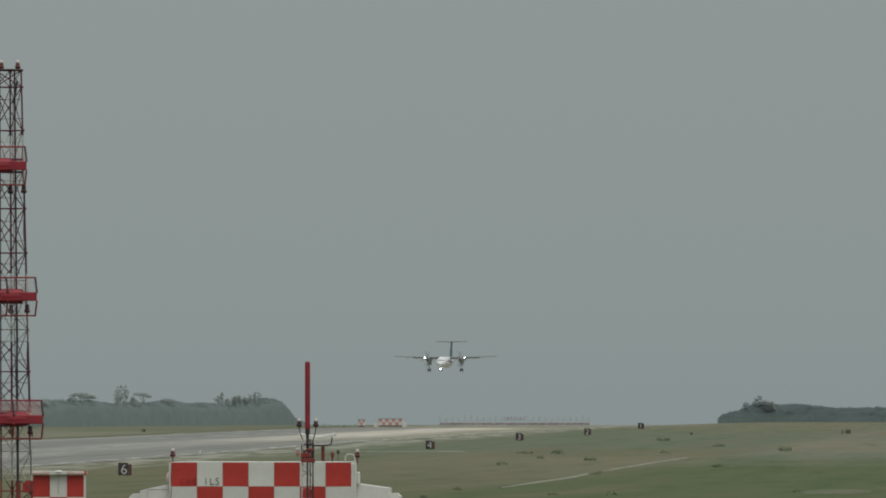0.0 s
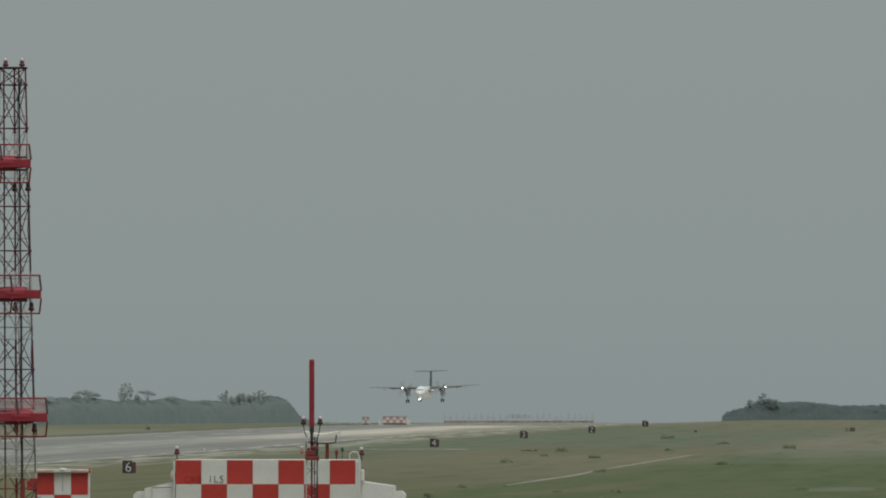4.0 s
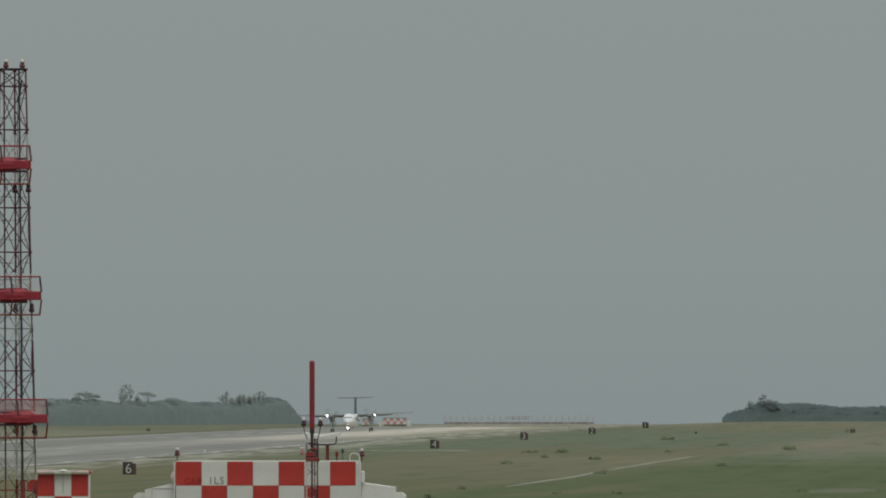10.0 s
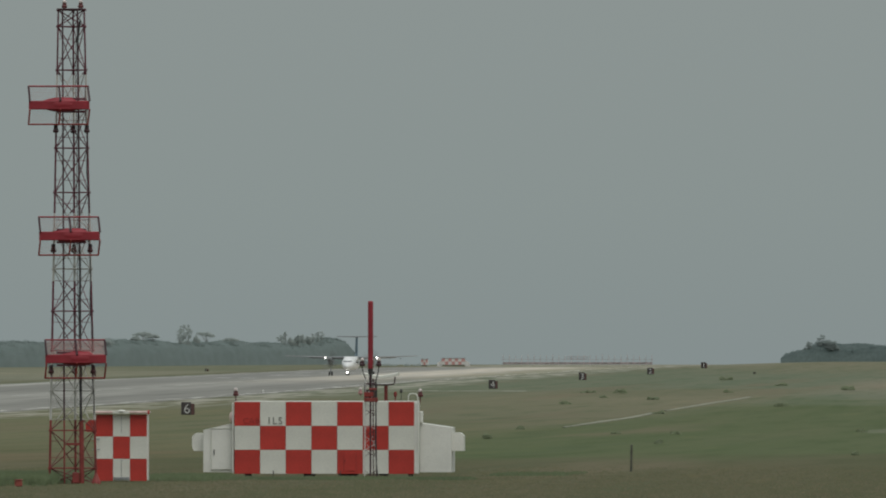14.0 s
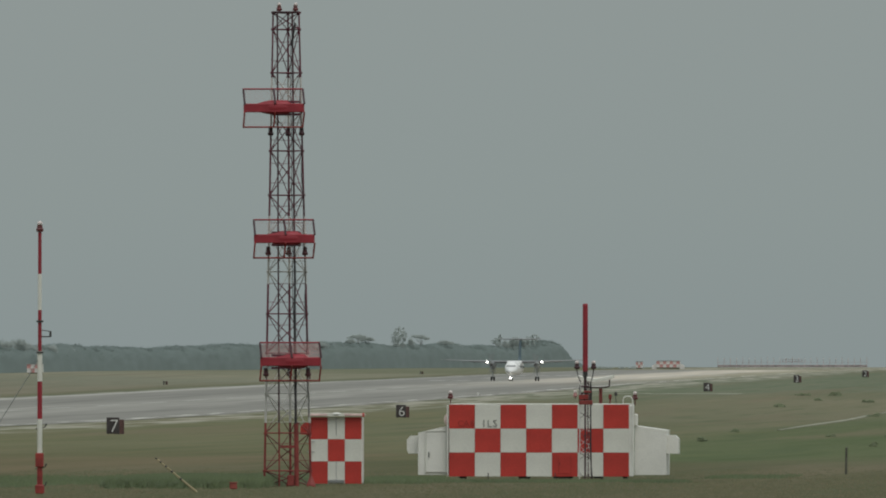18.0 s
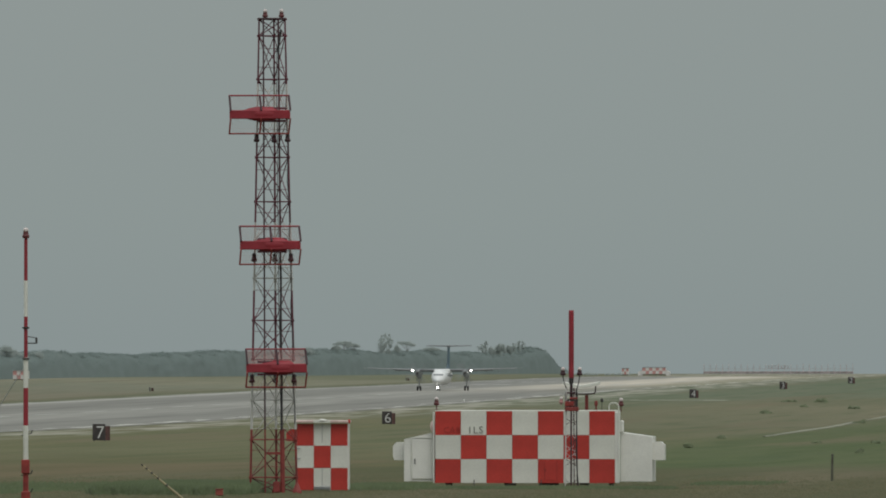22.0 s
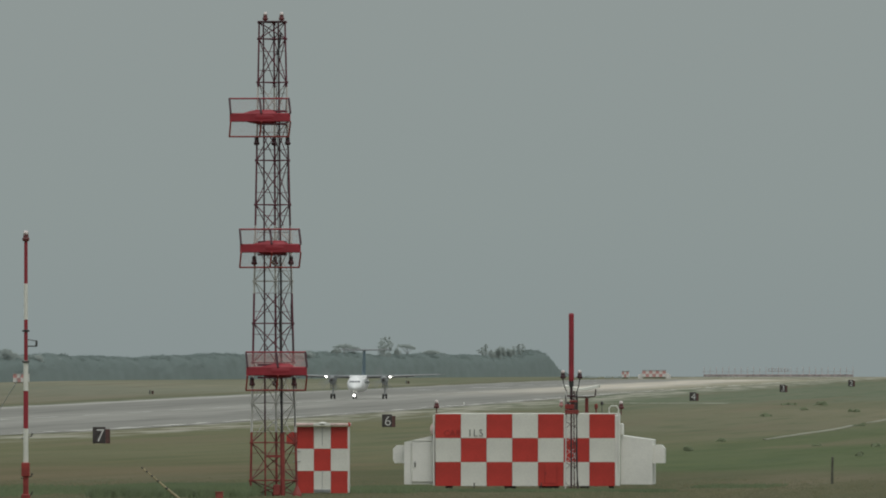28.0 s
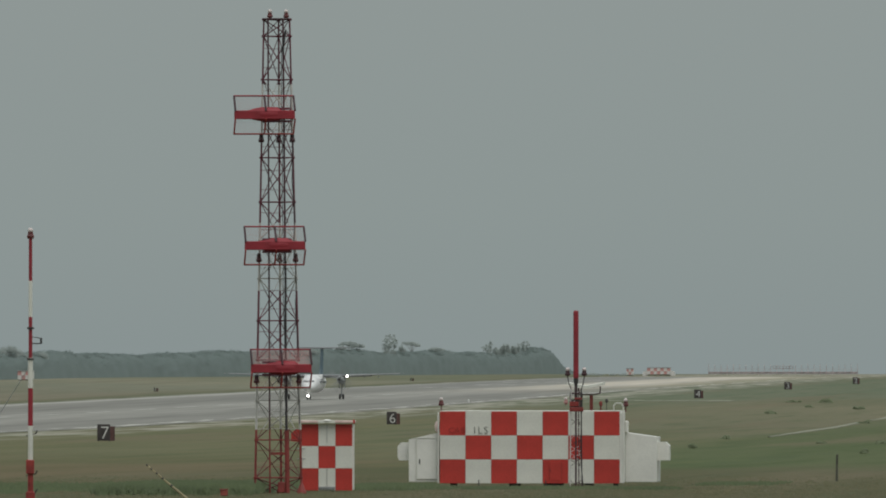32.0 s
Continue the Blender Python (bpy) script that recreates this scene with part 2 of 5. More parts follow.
def foliage(name, color, other, scale, sheen=0.0, through=0.45):
    """Leaves that let some light through."""
    m = paint(name, color, 0.9, 0, 0.22, scale, other=other, fine=20)
    n, l = m.node_tree.nodes, m.node_tree.links
    b = n["Principled BSDF"]
    b.inputs["Specular IOR Level"].default_value = 0.4
    b.inputs["Roughness"].default_value = 0.6
    b.inputs["Sheen Weight"].default_value, b.inputs["Sheen Roughness"].default_value = sheen, 0.6
    b.inputs["Sheen Tint"].default_value = (0.75, 0.95, 0.92, 1)
    tr, mx = n.new("ShaderNodeBsdfTranslucent"), n.new("ShaderNodeMixShader")
    mx.inputs["Fac"].default_value = through
    l.new(b.inputs["Base Color"].links[0].from_socket, tr.inputs["Color"])
    l.new(b.outputs[0], mx.inputs[1])
    l.new(tr.outputs[0], mx.inputs[2])
    l.new(mx.outputs[0], n["Material Output"].inputs["Surface"])
    return m


GRASS = grass_ground()
ASPHALT = runway_surface()
LINE = paint("worn_white_runway_paint", (0.37, 0.37, 0.34), 0.85, 0, 0.3, 0.6)
CONCRETE = paint("pale_concrete", (0.235, 0.235, 0.175), 0.9, 0, 0.25, 0.2, 0.2)
RED = paint("signal_red_paint", (0.48, 0.041, 0.030), 0.5, 0, 0.12, 1.2, each=0.05)
WHITE = paint("dull_white_paint", (0.70, 0.70, 0.635), 0.5, 0, 0.07, 0.9, each=0.03)
TRIM = paint("clean_white_sheet_metal", (0.74, 0.735, 0.685), 0.45, 0, 0.06, 1.0)
CRIMSON = paint("crimson_antenna_paint", (0.285, 0.022, 0.034), 0.5, 0, 0.15, 1.5)
# Far array and hut paints: haze is put in as greyer, paler tones.
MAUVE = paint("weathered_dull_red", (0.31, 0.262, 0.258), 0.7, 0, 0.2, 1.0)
PINKISH_RED = paint("sun_faded_pinkish_red", (0.49, 0.255, 0.24), 0.7, 0, 0.2, 1.0)
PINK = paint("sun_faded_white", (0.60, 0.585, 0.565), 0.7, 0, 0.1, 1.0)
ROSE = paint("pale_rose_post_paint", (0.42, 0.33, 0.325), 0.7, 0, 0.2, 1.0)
LAMPBODY = paint("dark_red_lamp_casting", (0.125, 0.030, 0.030), 0.5, 0, 0.2, 4.0)
PIPE = paint("dull_brown_primer", (0.058, 0.022, 0.028), 0.6, 0, 0.25, 2.0)
STEEL_RED = paint("faded_red_tower_paint", (0.118, 0.027, 0.042), 0.6, 0, 0.25, 2.0)
LOWRED = paint("dull_red_tower_foot_paint", (0.215, 0.036, 0.030), 0.6, 0, 0.25, 2.0)
FOOTBRACE = paint("dull_brick_red_tower_braces", (0.135, 0.034, 0.030), 0.6, 0, 0.25, 2.0)
STEEL_WHITE = paint("faded_white_tower_paint", (0.50, 0.49, 0.46), 0.6, 0, 0.15, 2.0)
CABLE = paint("black_cable_sheath", (0.03, 0.028, 0.03), 0.6, 0, 0.3, 3.0)
DARK = paint("dark_grey_steel", (0.06, 0.058, 0.055), 0.6, 0.3, 0.3, 2.0)
GALV = paint("galvanised_steel", (0.36, 0.37, 0.37), 0.45, 0.7, 0.15, 4.0)
GLOBE = paint("pale_lamp_glass", (0.66, 0.58, 0.56), 0.15, 0, 0.05, 3.0)
BOARD = paint("dull_black_sign_face", (0.044, 0.037, 0.036), 0.5, 0, 0.3, 2.0)
RUST = paint("red_brown_sign_housing", (0.105, 0.050, 0.044), 0.6, 0, 0.3, 2.0)
FIGURE = paint("white_sign_figure", (0.62, 0.62, 0.60), 0.5, 0, 0.05, 2.0)
BLACKLINE = paint("black_stencil_paint", (0.035, 0.033, 0.03), 0.6, 0, 0.2, 4.0)
REDLINE = paint("dark_stencil_on_red", (0.26, 0.025, 0.021), 0.6, 0, 0.2, 4.0)
POLERED = paint("dull_red_pole_paint", (0.27, 0.034, 0.028), 0.55, 0, 0.25, 3.0)
PALEROOF = paint("bleached_pink_roof_paint", (0.66, 0.50, 0.46), 0.6, 0, 0.15, 3.0)
YELLOW = paint("weathered_yellow_paint", (0.32, 0.27, 0.15), 0.6, 0, 0.2, 3.0)
ORANGE = paint("faded_orange_plastic", (0.27, 0.062, 0.046), 0.6, 0, 0.2, 3.0)
WOOD = paint("grey_fence_timber", (0.10, 0.10, 0.075), 0.9, 0, 0.3, 2.0, 0.3)
# Distant foliage: haze is put into bluish, paled colours and a sheen.
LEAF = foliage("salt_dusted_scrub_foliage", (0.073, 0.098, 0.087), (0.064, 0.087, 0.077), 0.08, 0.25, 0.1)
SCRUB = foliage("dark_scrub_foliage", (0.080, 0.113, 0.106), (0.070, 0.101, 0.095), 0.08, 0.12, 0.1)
SCRUBTREE = foliage("dark_scrub_tree_foliage", (0.17, 0.205, 0.193), (0.155, 0.19, 0.178), 0.2, 0.1, 0.1)
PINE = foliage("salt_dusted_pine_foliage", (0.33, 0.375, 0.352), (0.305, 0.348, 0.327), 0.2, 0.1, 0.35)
# Bark colour is lightened to offset the shade inside the crowns.
BARK = paint("sun_bleached_grey_bark", (0.27, 0.275, 0.255), 0.95, 0, 0.3, 1.0, 0.4)
BUSH = foliage("low_bush_leaves", (0.150, 0.182, 0.094), (0.136, 0.167, 0.085), 1.0, 0, 0.15)
BLADE = foliage("grass_blades", (0.100, 0.100, 0.045), (0.090, 0.092, 0.041), 0.25, 0, 0.1)
LUSH = foliage("lush_green_blades", (0.088, 0.118, 0.046), (0.066, 0.094, 0.036), 0.3, 0, 0.15)
STRAW = foliage("dry_grass_blades", (0.132, 0.116, 0.060), (0.118, 0.105, 0.053), 0.25, 0, 0.1)
SKIN = paint("white_aircraft_paint", (0.78, 0.79, 0.78), 0.3, 0, 0.04, 0.6)
WINGGREY = paint("light_grey_wing_paint", (0.165, 0.176, 0.180), 0.45, 0.0, 0.08, 0.6)
LEADING = paint("polished_leading_edge", (0.31, 0.325, 0.32), 0.4, 0.1, 0.05, 1.0)
NAVY = paint("dark_blue_fin_paint", (0.045, 0.095, 0.125), 0.35, 0, 0.1, 0.6)
NACELLE = paint("grey_nacelle_paint", (0.22, 0.235, 0.235), 0.45, 0, 0.1, 0.8)
RUBBER = paint("tyre_rubber", (0.02, 0.02, 0.02), 0.8, 0, 0.2, 4.0)
GLASS = paint("dark_cockpit_glass", (0.20, 0.21, 0.215), 0.2, 0, 0.1, 2.0)
BEAM = glow("landing_light_glow", (1.0, 0.97, 0.90), 9.0)


# ---- mesh helpers ----
def box(bm, x, y, z, sx, sy, sz, bevel=0.0, turn=0.0):
    """A box by its centre and size; turn: degrees about the upright."""
    m = pose(x, y, z, 0, 0, turn) @ Matrix.Diagonal((sx, sy, sz, 1))
    vs = bmesh.ops.create_cube(bm, size=1, matrix=m)["verts"]
    if bevel:
        es = list({ed for v in vs for ed in v.link_edges})
        bmesh.ops.bevel(bm, geom=es, offset=bevel, segments=1, affect="EDGES")
    return bm


def rod(bm, a, b, r, r2=None, seg=6):
    """A bar from a to b."""
    a, b = Vector(a), Vector(b)
    d = b - a
    m = Matrix.Translation((a + b) / 2) @ d.to_track_quat("Z", "Y").to_matrix().to_4x4()
    bmesh.ops.create_cone(bm, cap_ends=True, segments=seg, radius1=r, radius2=r if r2 is None else r2, depth=d.length, matrix=m)
    return bm


def blob(bm, x, y, z, rx, ry, rz, u=10, v=6):
    bmesh.ops.create_uvsphere(bm, u_segments=u, v_segments=v, radius=1, matrix=pose(x, y, z) @ Matrix.Diagonal((rx, ry, rz, 1)))
    return bm


def turned(bm, x, y, rings, seg=12):
    """A shape of revolution about the upright: rings of (z, radius)."""
    last = None
    for z, r in rings:
        ring = [bm.verts.new((x + r * math.cos(2 * math.pi * i / seg), y + r * math.sin(2 * math.pi * i / seg), z)) for i in range(seg)]
        if last:
            for i in range(seg):
                bm.faces.new((last[i], last[(i + 1) % seg], ring[(i + 1) % seg], ring[i]))
        else:
            bm.faces.new(ring[::-1])
        last = ring
    bm.faces.new(last)
    return bm


def loft(bm, rings, cap=True):
    """Skin over a row of closed outlines with equally many points."""
    made = [[bm.verts.new(p) for p in ring] for ring in rings]
    for a, b in zip(made, made[1:]):
        for i in range(len(a)):
            bm.faces.new((a[i], a[(i + 1) % len(a)], b[(i + 1) % len(a)], b[i]))
    if cap:
        bm.faces.new(made[0][::-1])
        bm.faces.new(made[-1])
    bmesh.ops.recalc_face_normals(bm, faces=bm.faces)
    return bm


def meshed(name, bm, material, smooth=False):
    me = bpy.data.meshes.new(name)
    bm.to_mesh(me)
    bm.free()
    for mt in material if isinstance(material, (list, tuple)) else [material]:
        me.materials.append(mt)
    if smooth:
        for p in me.polygons:
            p.use_smooth = True
    return me


def part(name, bm, material, parent, label="", smooth=False, at=None):
    """One mesh object under a thing or a part; bm may be a mesh that is shared."""
    me = bm if isinstance(bm, bpy.types.Mesh) else meshed(name, bm, material, smooth)
    ob = new(name, me)
    ob.parent = parent
    if at is not None:
        ob.matrix_basis = at
    return tagged(ob, label=label)


def thing(name, x, y, z, label, category, group="", turn=0.0):
    ob = new(name)
    ob.matrix_basis = pose(x, y, z, 0, 0, turn)
    return tagged(ob, label, category, group)


def lettering(text, size, depth=0.006, gap=1.0, thin=0.0):
    """A mesh of characters in the built-in font, standing upright and facing -y, centred."""
    cu = bpy.data.curves.new("lettering", "FONT")
    cu.body, cu.size, cu.extrude, cu.align_x, cu.align_y, cu.resolution_u = text, size, depth, "CENTER", "CENTER", 3
    cu.space_character, cu.offset = gap, -thin
    ob = bpy.data.objects.new("lettering", cu)
    scene.collection.objects.link(ob)
    me = bpy.data.meshes.new_from_object(ob.evaluated_get(bpy.context.evaluated_depsgraph_get()))
    bpy.data.objects.remove(ob)
    me.transform(pose(0, 0, 0, 90, 0, 0))
    return me


# ---- the lie of the land: a shallow hollow, then a long rise to the far end ----
PROFILE_Y = (-3000, 480, 700, 1015, 1320, 1625, 1930, 2235, 2540, 2845, 3150, 3500, 4000, 4500, 9000)
PROFILE_Z = (0.0, 0.0, -0.95, -1.57, -1.57, -1.0, -0.28, 0.55, 1.10, 1.76, 2.25, 2.42, 2.5, -6.0, -8.0)


def step(a, b, v):
    v = min(max((v - a) / (b - a), 0.0), 1.0)
    return v * v * (3 - 2 * v)


def land(x, y):
    z = sum(float(np.interp(y + d, PROFILE_Y, PROFILE_Z)) for d in (-60, -20, 20, 60)) / 4
    z += 1.0 * step(-122, -80, x) * step(2450, 3250, y) * (1 - step(4000, 4400, y))
    z -= 0.34 * step(-188, -200, x) * (1 - step(-214, -236, x)) * step(1000, 1500, y) * (1 - step(3000, 3300, y))
    z += 0.55 * step(-205, -260, x) * step(2000, 2500, y) * (1 - step(2700, 3200, y))
    z -= 0.15 * step(-105, -118, x) * step(-205, -182, x) * step(200, 600, y) * (1 - step(3300, 3600, y))
    return z


def spread(lo, hi, pitch):
    k = max(1, round((hi - lo) / pitch))
    return [lo + (hi - lo) * i / k for i in range(k)]


def draped(name, xs, ys, lift, material, label, category):
    """A strip that lies on the land."""
    vs = [(x, y, land(x, y) + lift) for y in ys for x in xs]
    w = len(xs)
    fs = [(j * w + i, j * w + i + 1, (j + 1) * w + i + 1, (j + 1) * w + i) for j in range(len(ys) - 1) for i in range(w - 1)]
    me = bpy.data.meshes.new(name)
    me.from_pydata(vs, [], fs)
    me.materials.append(material)
    for p in me.polygons:
        p.use_smooth = True
    return tagged(new(name, me), label, category, kind="structure")


gx = spread(-9000, -800, 1200) + spread(-800, -420, 60) + spread(-420, -180, 8) + spread(-180, 60, 7.5) + spread(60, 600, 60) + spread(600, 9000, 1200) + [9000]
gy = spread(-4000, 0, 800) + spread(0, 380, 40) + spread(380, 520, 10) + spread(520, 4600, 20) + spread(4600, 9000, 600) + [9000]
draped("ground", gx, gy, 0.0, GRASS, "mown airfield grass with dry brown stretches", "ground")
ry = spread(160, 3160, 20) + [3160]
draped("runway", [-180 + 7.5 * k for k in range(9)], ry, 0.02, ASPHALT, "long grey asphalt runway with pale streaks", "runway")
draped("runway_stripe", [-178.0, -177.1], ry, 0.035, LINE, "worn white side stripe on the runway", "marking")
EDGE_LINE = paint("broken_white_edge_paint", (0.52, 0.51, 0.46), 0.85, 0, 0.3, 0.6)
for i in range(150):
    y0 = 300 + 19 * i + random.uniform(0, 8)
    x0, wide = -122.9 + random.uniform(-0.4, 0.8), random.uniform(0.8, 2.2)
    draped("runway_stripe", [x0, x0 + wide], [y0, y0 + random.uniform(2, 15)], 0.035, EDGE_LINE, "worn broken white side stripe on the runway", "marking")
for i in range(50):
    y0 = 200 + 60 * i
    draped("centreline_dash", [-150.45, -149.55], [y0, y0 + 15, y0 + 30], 0.035, LINE, "worn white centreline dash on the runway", "marking")
for base, way in ((150, 1), (3150, -1)):
    for d, count in ((300, 2), (450, 3), (600, 2), (750, 2)):
        for side in (-1, 1):
            for k in range(count):
                xa = -150 + side * (11 + 4.5 * k)
                y0 = base + way * d
                draped("touchdown_bar", [xa - 1.5, xa + 1.5], sorted([y0, y0 + way * 22]), 0.035, LINE, "worn white touchdown bar on the runway", "marking")
for first, last in ((1086, 1362), (1400, 1700)):
    vs, n = [], int((last - first) / 12) + 1
    for k in range(n):
        y = first + 12 * k
        x = -47.4 - 3.4 * step(1020, 1480, y) + 0.12 * math.sin(y * 0.031) + random.uniform(-0.05, 0.05)
        half = 0.34 * min(1, 0.35 + k / 10) * random.uniform(0.8, 1.1)
        z = land(x, y)
        vs += [(x - half, y, z - 0.05), (x - half, y, z + 0.06), (x + half, y, z + 0.05), (x + half, y, z - 0.05)]
    me = bpy.data.meshes.new("concrete_drain")
    me.from_pydata(vs, [], [(4 * k + i, 4 * k + i + 1, 4 * k + i + 5, 4 * k + i + 4) for k in range(n - 1) for i in range(3)])
    me.materials.append(CONCRETE)
    tagged(new("concrete_drain", me), "narrow pale concrete drain cover across the grass", "drain", kind="structure")


DRYRIM = paint("thin_yellowing_grass", (0.086, 0.104, 0.047), 0.95, 0, 0.25, 0.4)
DRYPATCH = paint("bare_dry_patch", (0.104, 0.108, 0.056), 0.95, 0, 0.25, 0.4)


def blot(name, cx, cy, rx, ry, lift, material, label, seed):
    """A patch with an uneven outline that lies on the land."""
    rnd = random.Random(seed)
    vs, n = [(cx, cy, land(cx, cy) + lift)], 28
    for k in range(n):
        a, j = 2 * math.pi * k / n, rnd.uniform(0.78, 1.12)
        x, y = cx + rx * j * math.cos(a), cy + ry * j * math.sin(a)
        vs.append((x, y, land(x, y) + lift))
    me = bpy.data.meshes.new(name)
    me.from_pydata(vs, [], [(0, 1 + k, 1 + (k + 1) % n) for k in range(n)])
    me.materials.append(material)
    tagged(new(name, me), label, "ground", kind="structure")


blot("dry_patch", -19.2, 1028, 2.9, 44, 0.008, DRYRIM, "yellowing rim of a bare patch in the grass", 41)
blot("dry_patch", -18.9, 1028, 2.1, 28, 0.014, DRYPATCH, "bare straw-coloured patch in the grass", 42)
GRIT = paint("pale_coral_grit", (0.235, 0.232, 0.172), 0.95, 0, 0.3, 0.25)
grit = random.Random(31)
for k in range(8):
    x0, y0 = -104.5 + 2.1 * k, 1866 - 1.5 * k + grit.uniform(-9, 9)
    draped("grit_patch", [x0, x0 + grit.uniform(2.4, 4.2)], [y0, y0 + grit.uniform(10, 22)], 0.012, GRIT, "thin pale coral grit in the grass", "ground")


# ---- checkered shelters ----
def panels(parent, x0, y, z0, cols, rows, w, h, first, reds=None, whites=None):
    """Painted wall plates in red and white, each one proud of the wall behind it."""
    bm = bmesh.new()
    box(bm, 0, 0, 0, w - 0.008, 0.03, h - 0.008, 0.004)
    red = meshed("panel", bm, reds or RED)
    white = red.copy()
    white.materials.clear()
    white.materials.append(whites or WHITE)
    for r in range(rows):
        for c in range(cols):
            part("panel", red if (r + c) % 2 == first else white, None, parent, at=pose(x0 + w * (c + 0.5), y, z0 + h * (r + 0.5)))


def obstruction_lamp(parent, x, y, z, size=1.0, stalk=0.3, glass=None, body=None):
    """A red obstruction lamp with a pale globe on a short stalk."""
    bm = bmesh.new()
    s = 0.82 * size
    turned(bm, 0, 0, [(0, 0.025 * s), (stalk, 0.025 * s), (stalk + 0.01, 0.10 * s), (stalk + 0.09 * s, 0.12 * s), (stalk + 0.13 * s, 0.09 * s), (stalk + 0.22 * s, 0.08 * s)], 10)
    lamp = part("obstruction_lamp", bm, body or LAMPBODY, parent, "red obstruction lamp with pale globe", at=pose(x, y, z))
    bm = bmesh.new()
    t = stalk + 0.22 * s
    turned(bm, 0, 0, [(t, 0.075 * s), (t + 0.05 * s, 0.085 * s), (t + 0.10 * s, 0.07 * s), (t + 0.13 * s, 0.03 * s)], 10)
    part("globe", bm, glass or GLOBE, lamp, smooth=True)
    return lamp


def ils_shelter():
    s = thing("equipment_shelter", -27.89, 452.0, 0.0, "red and white checkered equipment shelter standing on grass", "shelter")
    bm = bmesh.new()
    box(bm, 0, 1.75, 1.31, 6.08, 3.4, 2.42, 0.03)
    part("body", bm, TRIM, s)
    panels(s, -3.05, 0.02, 0.085, 7, 3, 0.871, 0.811, 0)
    bm = bmesh.new()
    box(bm, 0, 1.75, 2.53, 6.08, 3.42, 0.03, 0.01)
    part("roof", bm, WHITE, s, "thin pale metal roof edge")
    for x, wide in ((-2.60, 0.22), (-0.52, 0.38), (0.80, 0.66), (2.0, 0.3), (2.90, 0.16)):
        bm = bmesh.new()
        box(bm, x, 0.3, 0.01, wide, 0.3, 0.22, 0.02)
        part("footing", bm, DARK, s, "dark concrete footing")
    for x in (-3.1, 3.12):
        bm = bmesh.new()
        box(bm, x, 0.09, 1.29, 0.05 if x < 0 else 0.16, 0.2, 2.40, 0.02)
        part("corner_trim", bm, TRIM, s, "white corner trim")
    # low wings at both ends, with roofs that fall away outwards
    for side in (-1, 1):
        bm = bmesh.new()
        xi, xo = side * (3.11 if side < 0 else 3.22), side * (4.12 if side < 0 else 4.29)
        out = [(xi, 0.14), (xo, 0.14), (xo, 1.65 if side > 0 else 1.57), (xi, 1.80)]
        loft(bm, [[(x, y, z) for x, z in out] for y in (0.3, 2.6)])
        wing = part("annex", bm, TRIM, s, "low white end annex with a sloping roof")
        bm = bmesh.new()
        x1, x2 = xo, xo + side * (0.41 if side < 0 else 0.40)
        out = [(x1, 0.86), (x2, 0.86), (x2, 1.36), (x2 - side * 0.12, 1.48), (x1, 1.48)] if side > 0 else [(x1, 0.86), (x2 + 0.06, 0.86), (x2, 0.98), (x2, 1.34), (x2 + 0.12, 1.46), (x1, 1.46)]
        loft(bm, [[(x, y, z) for x, z in out] for y in (0.7, 1.5)])
        part("ventilation_hood", bm, TRIM, s, "white ventilation hood")
    bm = bmesh.new()
    box(bm, -3.50, 0.275, 0.90, 0.70, 0.05, 1.36, 0.015)
    door = part("door", bm, TRIM, s, "white metal service door, closed")
    bm = bmesh.new()
    box(bm, -3.75, 0.235, 0.82, 0.035, 0.05, 0.18, 0.008)
    part("handle", bm, DARK, door, "dark door handle")
    bm = bmesh.new()
    for x in (-3.86, -3.14):
        box(bm, x, 0.27, 0.92, 0.02, 0.05, 1.42)
    box(bm, -3.50, 0.27, 1.62, 0.72, 0.05, 0.02)
    part("door_frame", bm, WHITE, door)
    bm = bmesh.new()
    box(bm, 0.87, -0.004, 0.50, 0.42, 0.016, 0.62, 0.004)
    part("hatch", bm, RED, s, "small red wall hatch, closed")
    for x in (0.66, 1.08):
        bm = bmesh.new()
        box(bm, x, -0.010, 0.50, 0.012, 0.012, 0.64)
        part("hatch_edge", bm, REDLINE, s)
    bm = bmesh.new()
    box(bm, 0.70, -0.018, 0.52, 0.03, 0.02, 0.10)
    part("hatch_handle", bm, REDLINE, s)
    bm = bmesh.new()
    blob(bm, -3.14, 0.24, 2.0, 0.10, 0.12, 0.2)
    part("cable_entry", bm, PALEROOF, s, "bleached pink cable entry", smooth=True)
    bm = bmesh.new()
    box(bm, 3.27, 0.2, 2.0, 0.13, 0.2, 0.42, 0.04)
    part("junction_box", bm, TRIM, s)
    bm = bmesh.new()
    pts = [(2.85, 2.56), (2.85, 2.72), (2.92, 2.80), (3.10, 2.80), (3.17, 2.70), (3.18, 0.5)]
    for a, b in zip(pts, pts[1:]):
        rod(bm, (a[0], -0.06, a[1]), (b[0], -0.06, b[1]), 0.017, seg=8)
    part("conduit", bm, TRIM, s, "white bent conduit pipe")
    obstruction_lamp(s, -3.01, 0.15, 2.55, 1.0, 0.16)
    obstruction_lamp(s, 3.24, 0.2, 2.50, 1.0, 0.18)
    for k, ch in enumerate("ILS"):
        me = lettering(ch, 0.35, thin=0.006)
        me.materials.append(BLACKLINE)
        part("letter", me, None, s, "black stencilled letter", at=pose(-1.87 + 0.19 * k, -0.006, 1.87))
    for k, ch in enumerate("CAB"):
        me = lettering(ch, 0.29, thin=0.006)
        me.materials.append(REDLINE)
        part("letter", me, None, s, "faded dark stencilled letter on a red plate", at=pose(-2.66 + 0.2 * k, -0.006, 1.87))
    for x in (-1.72, 0.55):
        bm = bmesh.new()
        rod(bm, (x, -0.1, 0.0), (x, -0.1, 0.20), 0.02)
        part("earth_rod", bm, DARK, s)


